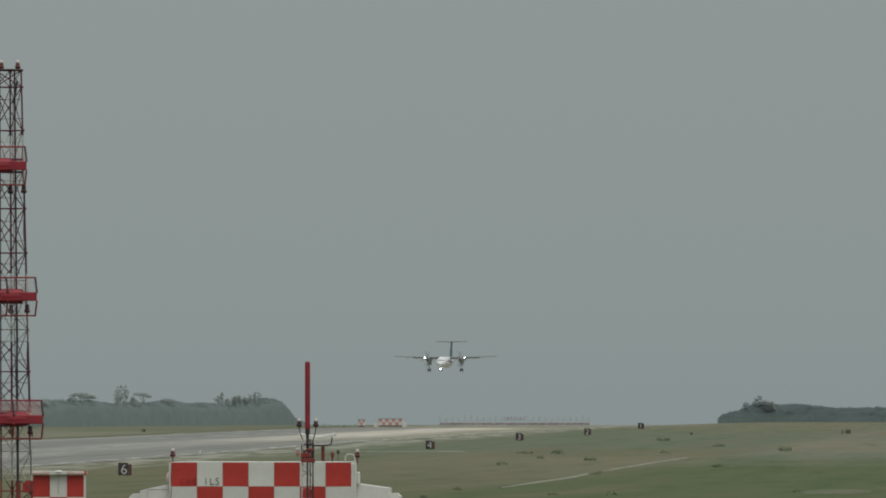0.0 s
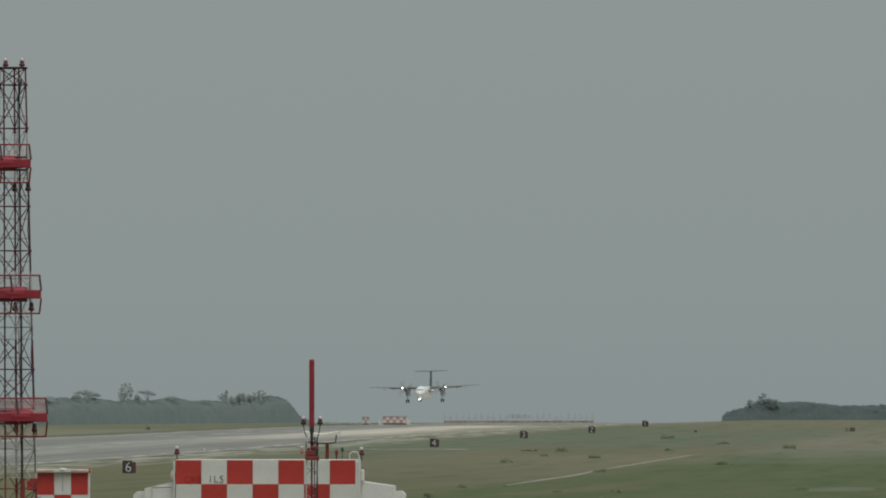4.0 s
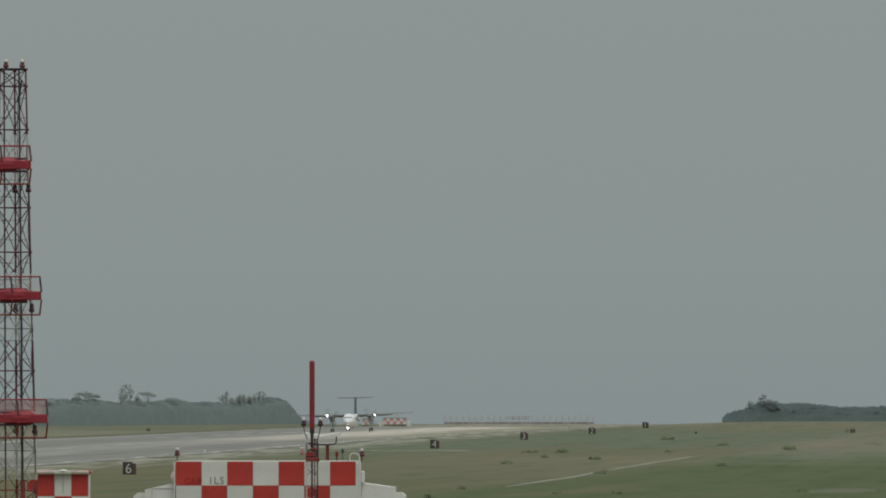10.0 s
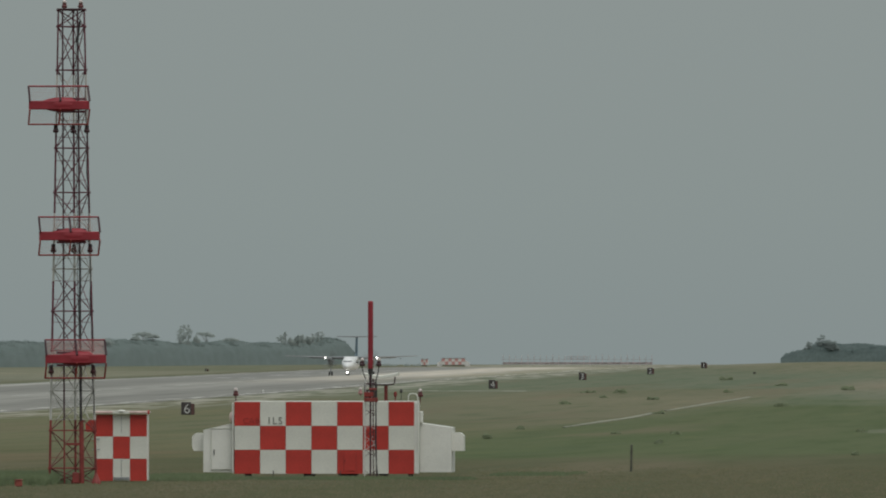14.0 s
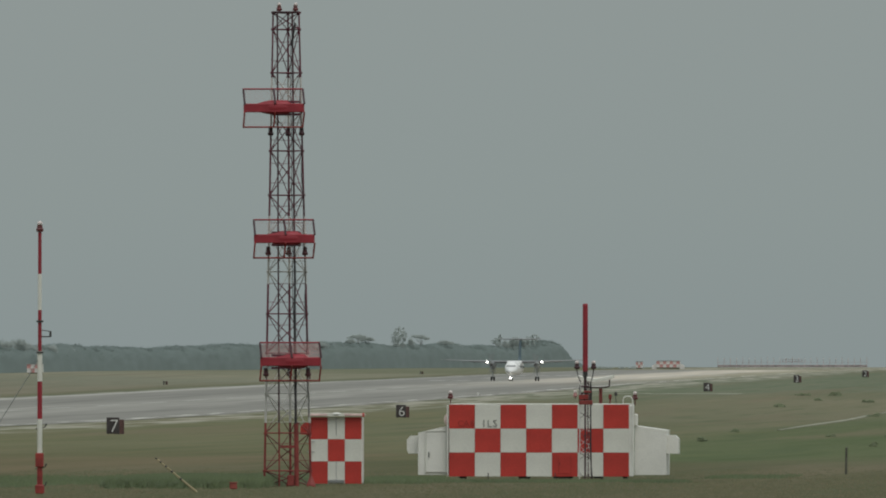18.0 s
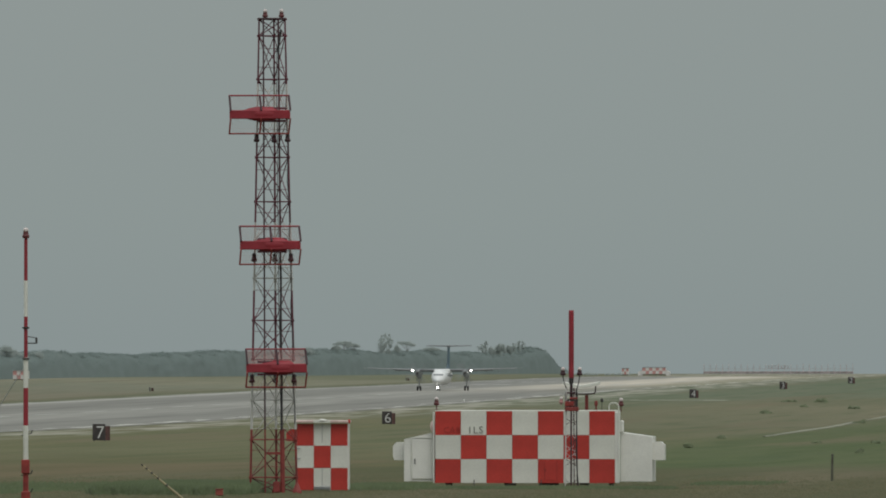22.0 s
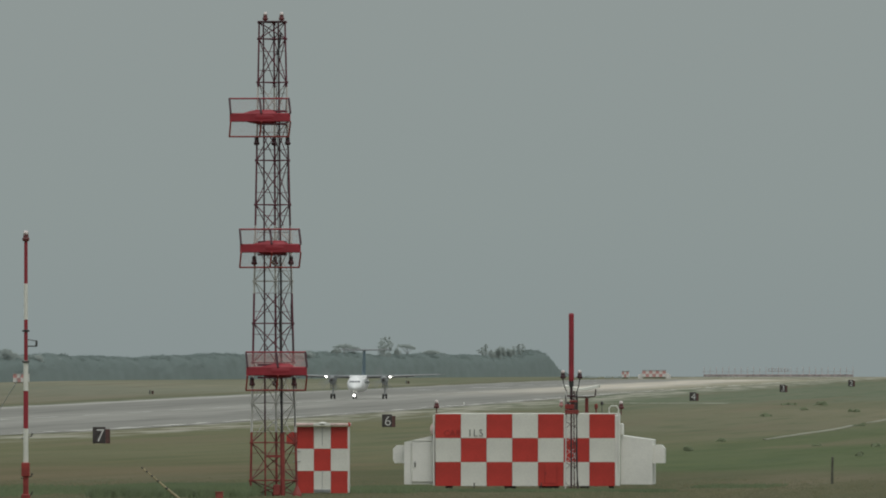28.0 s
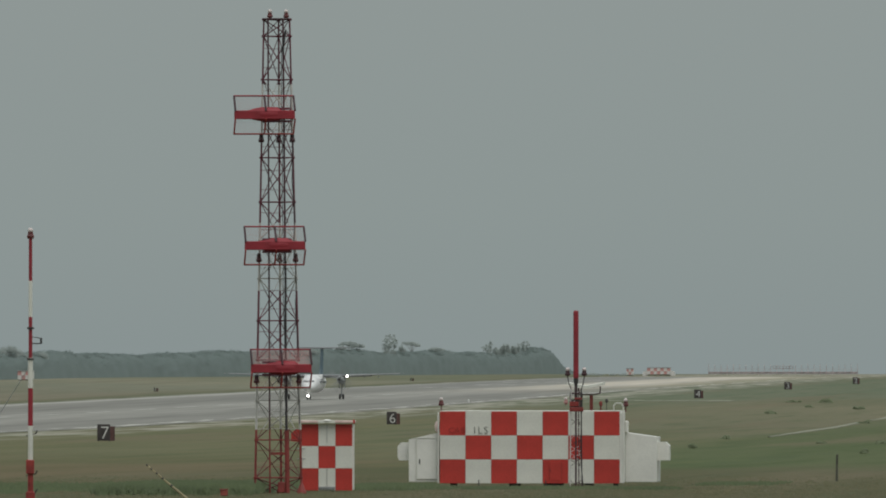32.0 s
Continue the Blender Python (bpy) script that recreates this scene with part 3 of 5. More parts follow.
def cabinet():
    s = thing("equipment_cabinet", -33.23, 432.0, 0.0, "narrow red and white checkered cabinet beside the lattice tower", "cabinet")
    bm = bmesh.new()
    box(bm, 0, 0.45, 1.10, 1.66, 0.86, 2.14, 0.02)
    part("body", bm, TRIM, s)
    panels(s, -0.825, 0.01, 0.02, 3, 3, 0.55, 0.72, 0)
    bm = bmesh.new()
    box(bm, 0, 0.36, 2.245, 1.76, 1.07, 0.09, 0.02)
    roof = part("roof", bm, PALEROOF, s, "sun-faded pink overhanging roof edge")
    bm = bmesh.new()
    box(bm, 0, -0.185, 2.245, 0.56, 0.02, 0.09, 0.006)
    part("roof_plate", bm, WHITE, roof)
    bm = bmesh.new()
    blob(bm, 0.02, -0.1, 2.28, 0.14, 0.15, 0.05)
    part("roof_vent", bm, TRIM, roof, smooth=True)
    for x in (-0.88, 0.88):
        bm = bmesh.new()
        box(bm, x, -0.12, 2.25, 0.07, 0.12, 0.13, 0.02)
        part("roof_bracket", bm, RED if x > 0 else PALEROOF, roof)
    bm = bmesh.new()
    box(bm, 0.835, 0.1, 1.12, 0.03, 0.12, 2.1, 0.008)
    part("corner_trim", bm, TRIM, s)
    for z in (0.45, 1.88):
        bm = bmesh.new()
        box(bm, 0.0, -0.012, z, 0.014, 0.014, 0.62)
        part("door_seam", bm, GALV, s, "grey seam between the double doors")
    bm = bmesh.new()
    box(bm, 0, -0.02, 0.10, 0.52, 0.05, 0.10, 0.01)
    part("door_step", bm, GALV, s)
    for z in (1.05, 1.38):
        bm = bmesh.new()
        rod(bm, (-0.95, -0.05, z), (-0.70, -0.05, z), 0.014)
        part("cable_bracket", bm, GALV, s)
    bm = bmesh.new()
    box(bm, -0.99, 0.2, 1.76, 0.34, 0.4, 0.30, 0.05)
    loft(bm, [[(x, y, z) for x, z in ((-1.16, 1.62), (-0.83, 1.62), (-0.83, 2.0), (-1.02, 2.0), (-1.16, 1.88))] for y in (-0.02, 0.4)])
    part("cable_box", bm, RED, s, "red cable entry box")


ils_shelter()
cabinet()


# ---- the lattice tower with its three antennas ----
TOP = 15.08


PAINT_EDGES = (2.03, 4.2, 6.44, 8.6, 11.4, 13.0)


def band_paint(z):
    """The tower's paint at this height: red and white in turn from the foot, the red darker above it."""
    k = sum(z > v for v in PAINT_EDGES)
    return STEEL_WHITE if k % 2 else (LOWRED if k == 0 else STEEL_RED)


def banded_leg(a, b, r, parent):
    """A leg in the tower's paint bands, as one mesh."""
    heights = [a.z, *PAINT_EDGES, b.z]
    bm = bmesh.new()
    loft(bm, [[a.lerp(b, (z - a.z) / (b.z - a.z)) + r * (1 - 0.02 * z) * Vector((math.cos(math.pi * i / 4), math.sin(math.pi * i / 4), 0)) for i in range(8)] for z in heights])
    for f in bm.faces:
        f.material_index = (LOWRED, STEEL_RED, STEEL_WHITE).index(band_paint(f.calc_center_median().z))
    return part("leg", bm, [LOWRED, STEEL_RED, STEEL_WHITE], parent)


def antenna(tower, x, z, mesh_screen):
    """A corner-reflector antenna: bars at top and bottom, a beam with a radome before them."""
    w, h = 0.945, 0.605
    bm = bmesh.new()
    box(bm, 0.03, -0.62, 0, 2 * w + 0.04, 0.10, 0.28, 0.02)
    a = part("antenna", bm, CRIMSON, tower, "red corner-reflector antenna with a swollen radome", at=pose(x, 0, z))
    for top in (1, -1):
        bm = bmesh.new()
        rod(bm, (-w - 0.03, -0.42, top * h), (w + 0.0, -0.42, top * h), 0.026, seg=8)
        part("reflector_bar", bm, CRIMSON if top > 0 else POLERED, a)
        for k, xs in enumerate((-w, 0.02, w)):
            bm = bmesh.new()
            rod(bm, (xs - 0.015, -0.44, top * h), (xs + (0.06 if k else 0.05), -0.70, top * 0.13), 0.034 if top > 0 else 0.028, seg=6)
            part("reflector_strut", bm, POLERED if top < 0 else PIPE, a)
        fine = 24 if mesh_screen and top > 0 else 14
        for k in range(fine):
            bm = bmesh.new()
            f = (k + 1) / (fine + 1)
            rod(bm, (-w, -0.42 - 0.2 * (1 - f), top * h * f), (w, -0.42 - 0.2 * (1 - f), top * h * f), 0.0025 if fine < 20 else 0.005, seg=3)
            part("reflector_wire", bm, LOWRED if fine < 20 else PINKISH_RED, a)
    bm = bmesh.new()
    loft(bm, [[(xx, -0.495 + 0.19 * k * math.cos(t), 0.02 + 0.235 * k * math.sin(t)) for t in [2 * math.pi * i / 14 for i in range(14)]]
              for xx, k in ((-0.70, 0.25), (-0.5, 0.55), (-0.30, 0.82), (-0.08, 1.0), (0.16, 1.0), (0.44, 0.98), (0.52, 0.80), (0.66, 0.30))])
    part("radome", bm, CRIMSON, a, "dull red radome", smooth=True)
    bm = bmesh.new()
    for zz in (-0.2, 0.2):
        box(bm, -x, -0.30, zz, 0.9, 0.55, 0.06)
    part("mounting_frame", bm, STEEL_RED, a)


def lattice_tower():
    s = thing("lattice_tower", -34.18, 424.0, 0.0, "red and white triangular lattice tower carrying three red antennas", "tower")
    feet = [Vector((-0.725, 0, 0)), Vector((0.76, 0, 0)), Vector((0.015, 1.15, 0))]
    tops = [Vector((-0.455, 0.1, TOP)), Vector((0.365, 0.1, TOP)), Vector((-0.045, 0.85, TOP))]
    for a, b in zip(feet, tops):
        banded_leg(a, b, 0.038, s)
        bm = bmesh.new()
        turned(bm, a.x, a.y, [(-0.05, 0.16), (0.06, 0.15), (0.30, 0.05), (0.34, 0.03)], 8)
        part("footing", bm, LOWRED, s)
    levels = (0.02, 0.5, 1.70, 2.96, 4.24, 5.49, 6.83, 8.05, 9.26, 10.67, 11.91, 13.15, 14.53, 15.06)
    for k, (z0, z1) in enumerate(zip(levels, levels[1:])):
        at = [[a.lerp(b, z / TOP) for a, b in zip(feet, tops)] for z in (z0, z0 + 0.28 * (z1 - z0), z0 + 0.72 * (z1 - z0), z1)]
        for i in range(3):
            j = (i + 1) % 3
            out = (at[3][j] - at[3][i]).normalized() * 0.06
            bm = bmesh.new()
            rod(bm, at[3][i] - out, at[3][j] + out, 0.022, seg=5)
            part("strut", bm, band_paint(z1 - 0.02), s)
            bm = bmesh.new()
            cuts = [z0] + [v for v in PAINT_EDGES if z0 < v < z1] + [z1]
            for a, b in ((at[0][i], at[3][j]), (at[0][j], at[3][i])):
                for lo, hi in zip(cuts, cuts[1:]):
                    rod(bm, a.lerp(b, (lo - z0) / (z1 - z0)), a.lerp(b, (hi - z0) / (z1 - z0)), 0.017, seg=4)
            paints = [FOOTBRACE, STEEL_RED, STEEL_WHITE]
            for f in bm.faces:
                c = band_paint(f.calc_center_median().z)
                f.material_index = 0 if c == LOWRED else paints.index(c)
            part("cross_brace", bm, paints, s)
            bm = bmesh.new()
            box(bm, at[3][i].x, at[3][i].y, at[3][i].z, 0.10, 0.09, 0.08, 0.01)
            part("leg_flange", bm, band_paint(z1 - 0.02), s)
            for row in (1, 2):
                if i and z1 - z0 > 1:
                    bm = bmesh.new()
                    rod(bm, at[row][i], at[row][j], 0.009, seg=4)
                    part("strut", bm, band_paint((z0 + z1) / 2), s)
    for xb, xt, r in ((-0.243, -0.308, 0.026), (0.312, 0.168, 0.030)):
        xm = xb + (xt - xb) * 2.03 / TOP
        bm = bmesh.new()
        rod(bm, (xb, -0.08, 0.02), (xm, -0.08, 2.03), r if xb < 0 else 0.075, seg=8)
        part("mounting_pipe", bm, LOWRED, s)
        bm = bmesh.new()
        rod(bm, (xm, -0.08, 2.03), (xt, -0.08, TOP), r, seg=8)
        part("mounting_pipe", bm, PIPE, s, "dull brown upright pipe")
    for dx, r, high in ((0.0, 0.034, 7.5), (-0.06, 0.010, 14.2)):
        bm = bmesh.new()
        loft(bm, [[(0.312 - 0.0095 * z + dx * min(1, z / 6) + 0.012 * math.sin(z * 2.1 + dx * 40) + r * math.cos(t), -0.14 + r * math.sin(t), z) for t in [2 * math.pi * i / 6 for i in range(6)]] for z in [2.0 + (high - 2.0) * k / 16 for k in range(17)]])
        part("cable", bm, CABLE, s, "black cable climbing the tower")
    bm = bmesh.new()
    loft(bm, [[(0.745 - 0.026 * z + 0.03 * math.sin(z * 3.0) + 0.014 * math.cos(t), -0.06 + 0.014 * math.sin(t), z) for t in [2 * math.pi * i / 6 for i in range(6)]] for z in [2.2 + 0.55 * k for k in range(20)]])
    part("cable", bm, CABLE, s, "black cable beside the tower leg")
    bm = bmesh.new()
    rod(bm, (0.15, -0.14, 14.0), (0.26, -0.14, 14.72), 0.035, 0.03, seg=6)
    part("cable_clamp", bm, CABLE, s)
    bm = bmesh.new()
    box(bm, -0.05, 0.35, TOP, 0.88, 0.75, 0.05, 0.01)
    part("top_plate", bm, PIPE, s)
    for x in (-0.263, 0.258):
        obstruction_lamp(s, x, 0.1, TOP, 0.95, 0.03)
    for z, dx, scr in ((12.02, -0.40, False), (7.87, -0.07, False), (3.97, 0.13, True)):
        antenna(s, dx, z, scr)
        f = (z - 0.72) / TOP
        for a, b in zip(feet, tops):
            p = a.lerp(b, f)
            obstruction_lamp(s, p.x, p.y - 0.12, z - (0.92 if z > 9 else 0.57 if z > 5 else 0.52), 1.0, 0.05, CABLE, PIPE)
    for z, w in ((1.27, 0.44),):
        bm = bmesh.new()
        box(bm, 0.03, -0.1, z, w, 0.08, 0.08)
        part("cable_tray", bm, LOWRED, s)
    bm = bmesh.new()
    box(bm, 0.12, -0.12, 0.2, 0.22, 0.14, 0.34, 0.02)
    part("cable_box", bm, LOWRED, s)


lattice_tower()


# ---- the monitor mast before the shelter, and the reflector behind it ----
def monitor_mast():
    s = thing("monitor_mast", -26.12, 448.5, 0.0, "slim lattice mast with a tall red radome tube on top", "mast")
    bm = bmesh.new()
    turned(bm, 0, 0, [(3.62, 0.07), (3.68, 0.088), (5.86, 0.088), (5.91, 0.075), (5.92, 0.03)], 14)
    part("radome_tube", bm, CRIMSON, s, "tall plain red radome tube", smooth=False)
    bm = bmesh.new()
    turned(bm, 0, 0, [(3.0, 0.05), (3.45, 0.05), (3.46, 0.075), (3.64, 0.08)], 12)
    part("collar", bm, DARK, s)
    legs = [(-0.20, 0.0), (0.20, 0.05), (0.08, 0.30)]
    for x, y in legs:
        bm = bmesh.new()
        rod(bm, (x, y, 0), (x * 0.85, y, 3.3), 0.02, seg=6)
        part("leg", bm, PINK if x < 0 else PIPE, s)
    n = 14
    for k in range(n):
        z0, z1 = 3.2 * k / n, 3.2 * (k + 1) / n
        for i in range(3):
            j = (i + 1) % 3
            a, b = legs[i], legs[j]
            if k % 2:
                a, b = b, a
            bm = bmesh.new()
            rod(bm, (*a, z0), (*b, z1), 0.010, seg=4)
            part("cross_brace", bm, PINK if k % 3 else PIPE, s)
    bm = bmesh.new()
    rod(bm, (0.0, -0.05, 0.0), (0.0, -0.05, 3.4), 0.030, seg=8)
    part("centre_pipe", bm, PIPE, s, "dark red pipe up the middle of the mast")
    bm = bmesh.new()
    pts = [(0.17, 3.1), (0.19, 2.2), (0.16, 1.2), (0.20, 0.5), (0.25, 0.0)]
    for a, b in zip(pts, pts[1:]):
        rod(bm, (a[0], -0.08, a[1]), (b[0], -0.08, b[1]), 0.018, seg=6)
    part("cable", bm, CABLE, s, "black cable hanging down the mast")
    for x, z, w, h, paint_of in ((0.02, 2.60, 0.46, 0.14, LOWRED), (-0.06, 2.78, 0.30, 0.16, POLERED), (0.08, 2.96, 0.26, 0.07, LOWRED), (0.0, 3.14, 0.28, 0.05, PIPE)):
        bm = bmesh.new()
        box(bm, x, -0.02, z, w, 0.3, h, 0.015)
        part("clamp", bm, paint_of, s)
    for side in (-1, 1):
        bm = bmesh.new()
        pts = [(0.20, 2.5), (0.21, 3.0), (0.18, 3.25), (0.25, 3.50), (0.28, 3.70)] if side > 0 else [(0.20, 2.6), (0.20, 3.05), (0.16, 3.28), (0.25, 3.52), (0.28, 3.70)]
        for a, b in zip(pts, pts[1:]):
            rod(bm, (side * a[0], 0, a[1]), (side * b[0], 0, b[1]), 0.017, seg=6)
        part("lamp_arm", bm, DARK, s)
        obstruction_lamp(s, side * 0.28, 0, 3.66, 1.0, 0.06, None, PIPE)
    obstruction_lamp(s, -0.34, 0, 2.72, 0.8, 0.06, None, PINKISH_RED)


def trough_antenna():
    s = thing("trough_antenna", -26.44, 460.0, 0.0, "white bowed trough antenna on a red post behind the shelter", "antenna")
    bm = bmesh.new()
    rows = []
    for k in range(11):
        x = -0.62 + 1.24 * k / 10
        rise = 0.16 * abs(x) + 0.05 * x * x
        rows.append([(x, -0.35, 3.285 + rise), (x, 0.35, 3.285 + rise), (x, 0.35, 3.375 + rise), (x, 0.30, 3.395 + rise), (x, -0.30, 3.395 + rise), (x, -0.35, 3.375 + rise)])
    loft(bm, rows)
    part("trough", bm, WHITE, s, "white bowed trough", smooth=False)
    bm = bmesh.new()
    rod(bm, (0.18, 0, 0), (0.18, 0, 3.05), 0.06, seg=8)
    part("post", bm, LOWRED, s, "dull red post")
    bm = bmesh.new()
    pts = [(-0.25, 3.30), (-0.22, 3.08), (0.30, 3.08), (0.48, 3.12), (0.50, 3.36)]
    for a, b in zip(pts, pts[1:]):
        rod(bm, (a[0], -0.1, a[1]), (b[0], -0.1, b[1]), 0.022, seg=6)
    part("cradle", bm, PIPE, s)
    bm = bmesh.new()
    box(bm, 0.50, 0.1, 2.76, 0.11, 0.14, 0.18, 0.03)
    rod(bm, (0.50, 0.1, 0.0), (0.50, 0.1, 2.7), 0.03)
    part("junction_box", bm, LOWRED, s)
    bm = bmesh.new()
    rod(bm, (0.70, 0.1, 0.0), (0.70, 0.1, 2.80), 0.012)
    part("stalk", bm, DARK, s)
    bm = bmesh.new()
    turned(bm, 0.70, 0.1, [(2.80, 0.03), (2.83, 0.055), (2.90, 0.05), (2.94, 0.02)], 8)
    part("sensor_head", bm, DARK, s)


def banded_pole():
    s = thing("banded_pole", -39.69, 400.0, 0.0, "slim red and white banded pole with a lamp on top", "pole")
    cuts = [0.0, 1.06, 2.25, 3.38, 4.29, 5.52, 6.60, 7.86]
    radii = [0.085, 0.076, 0.074, 0.075, 0.057, 0.058, 0.054]
    for k in range(7):
        bm = bmesh.new()
        rod(bm, (0, 0, cuts[k]), (0, 0, cuts[k + 1]), radii[k], radii[k] * 0.97, seg=12)
        part("pole_section", bm, (POLERED if k < 2 else CRIMSON) if k % 2 == 0 else WHITE, s)
    for z in (4.22, 5.15):
        bm = bmesh.new()
        turned(bm, 0, 0, [(z, 0.07), (z + 0.01, 0.11), (z + 0.05, 0.11), (z + 0.06, 0.07)], 12)
        part("clamp_ring", bm, DARK, s)
    for z in (1.95, 0.75, 0.2):
        bm = bmesh.new()
        rod(bm, (-0.14, 0, z), (0.16, 0, z + 0.06), 0.014)
        rod(bm, (0.16, 0, z + 0.06), (0.2, 0, z + 0.16), 0.02)
        part("step_peg", bm, DARK, s)
    bm = bmesh.new()
    rod(bm, (0, 0, 4.72), (0.30, 0, 4.72), 0.018)
    rod(bm, (0.05, 0, 4.92), (0.30, 0, 4.88), 0.012)
    box(bm, 0.32, 0, 4.80, 0.06, 0.10, 0.19, 0.02)
    part("side_sensor", bm, DARK, s, "dark sensor on a side bracket")
    bm = bmesh.new()
    box(bm, 0, -0.08, 1.02, 0.24, 0.16, 0.42, 0.02)
    part("switch_box", bm, POLERED, s)
    bm = bmesh.new()
    box(bm, 0, 0, 0.14, 0.26, 0.26, 0.28, 0.03)
    part("base", bm, POLERED, s)
    bm = bmesh.new()
    rod(bm, (-0.02, 0, 4.05), (-2.6, 0.5, 0.03), 0.012, seg=5)
    part("stay_wire", bm, GALV, s)
    obstruction_lamp(s, 0, 0, 7.80, 1.15, 0.06)


monitor_mast()
trough_antenna()
banded_pole()


# ---- loose things in the foreground ----
rodthing = thing("striped_rod", -35.42, 405.0, 0.0, "leaning yellow and black striped rod in the grass", "rod")
foot, tip = Vector((0.10, 0, -0.06)), Vector((-1.26, 0.25, 1.05))
cuts = [0.0, 0.40, 0.44, 0.60, 0.64, 0.74, 0.78, 0.86, 0.90, 0.96, 1.0]
for k, (f0, f1) in enumerate(zip(cuts, cuts[1:])):
    bm = bmesh.new()
    rod(bm, foot.lerp(tip, f0), foot.lerp(tip, f1), 0.045 - 0.025 * f0, 0.045 - 0.025 * f1, seg=8)
    part("stripe", bm, BLACKLINE if k % 2 else YELLOW, rodthing)
marker = thing("marker_box", -35.13, 415.0, 0.0, "small faded orange marker box in the grass", "marker")
bm = bmesh.new()
box(bm, 0, 0, 0.10, 0.23, 0.23, 0.20, 0.03)
part("body", bm, ORANGE, marker)
bm = bmesh.new()
box(bm, 0, 0, 0.21, 0.26, 0.26, 0.03, 0.01)
part("lid", bm, ORANGE, marker)
post = thing("fence_post", -18.67, 482.0, land(-18.67, 482), "lone weathered grey timber post in the grass", "post")
bm = bmesh.new()
rod(bm, (0, 0, -0.1), (0.02, 0, 0.94), 0.05, 0.042, seg=7)
part("post_shaft", bm, WOOD, post)
bm = bmesh.new()
turned(bm, 0.02, 0, [(0.92, 0.055), (0.96, 0.05), (0.98, 0.02)], 8)
part("post_cap", bm, WOOD, post)


# ---- distance signs along both sides of the runway ----
def distance_sign(x, y, figure, turn=0.0, rear=None, rear_turn=38, tall=1.24):
    s = thing("distance_sign", x, y, land(x, y), f"black runway distance board with a white figure {figure} on grass", "sign", "distance boards", turn)
    bm = bmesh.new()
    box(bm, -0.03, 0, 0.05 + tall / 2, 0.98, 0.12, tall, 0.02)
    face = part("board", bm, BOARD, s)
    me = lettering(str(figure), 1.26 * tall / 1.12, thin=0.016)
    me.materials.append(FIGURE)
    part("figure", me, None, face, "white figure", at=pose(0.06, -0.075, -0.03 + tall / 2))
    bm = bmesh.new()
    box(bm, 0.36, 0.42, 0.02 + tall * 0.45, 0.95, 0.12, tall * 0.88, 0.02, turn=rear_turn)
    part("rear_board", bm, rear or RUST, s, "dull brown rear board set at an angle")
    for px in (-0.4, 0.4):
        bm = bmesh.new()
        rod(bm, (px, 0.02, -0.05), (px, 0.02, 0.12), 0.05)
        part("leg", bm, DARK, s)


for k in range(9):
    fig, y = 9 - k, 405 + 304.8 * k
    if fig <= 7:
        distance_sign(-95.05 if fig > 5 else -94.75, y, fig)
        distance_sign(-200.8, y, fig, -78, RUST, 10, 0.66)


# ---- far end: localizer array and more checkered huts ----
def localizer():
    y = 3505
    s = thing("localizer_array", -149.8, y, land(-149, y), "long row of red antenna posts beyond the runway's end", "antenna array")
    bm = bmesh.new()
    box(bm, 0, 0, 0.62, 39.2, 0.5, 0.55, 0.03)
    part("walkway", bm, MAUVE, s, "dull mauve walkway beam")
    bm = bmesh.new()
    rod(bm, (-20, -0.4, 1.6), (20, -0.4, 1.6), 0.03)
    part("rail", bm, MAUVE, s)
    for k in range(25):
        x = -19.5 + 1.625 * k
        bm = bmesh.new()
        rod(bm, (x, 0, 0), (x, 0, 2.75 if k % 4 else 2.95), 0.055, seg=6)
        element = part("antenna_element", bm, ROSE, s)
        bm = bmesh.new()
        box(bm, x, -0.3, 2.55, 0.14, 1.2, 0.16, 0.03)
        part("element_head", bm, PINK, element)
    for z in (1.75, 2.35):
        bm = bmesh.new()
        rod(bm, (-2.7, -0.2, z), (2.7, -0.2, z), 0.05, seg=5)
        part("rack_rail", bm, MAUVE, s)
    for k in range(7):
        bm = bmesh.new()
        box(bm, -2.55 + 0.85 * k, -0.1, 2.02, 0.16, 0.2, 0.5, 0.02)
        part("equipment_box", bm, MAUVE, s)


def far_hut(x, y, cols, w, h, base, label, wings=False):
    s = thing("checkered_hut", x, y, land(x, y), label, "hut")
    bm = bmesh.new()
    box(bm, 0, 1.3, base + h + 0.02, cols * w - 0.04, 2.5, 2 * h, 0.03)
    part("body", bm, TRIM, s)
    panels(s, -cols * w / 2, 0.03, base, cols, 2, w, h, 1, PINKISH_RED, PINK)
    bm = bmesh.new()
    box(bm, 0, 1.3, base + 2 * h + 0.1, cols * w + 0.2, 2.8, 0.08)
    part("roof", bm, GALV, s)
    for side in (-1, 1) if wings else ():
        bm = bmesh.new()
        x1, x2 = side * cols * w / 2, side * (cols * w / 2 + 1.1)
        loft(bm, [[(x1, y2, 0.1), (x2, y2, 0.1), (x2, y2, base + h * 0.6), (x1, y2, base + h * 1.3)] for y2 in (0.4, 2.4)])
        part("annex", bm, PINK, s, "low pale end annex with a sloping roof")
    bm = bmesh.new()
    box(bm, 0, 1.3, base / 2 - 0.1, cols * w - 0.3, 2.3, base + 0.2)
    part("plinth", bm, CONCRETE, s)


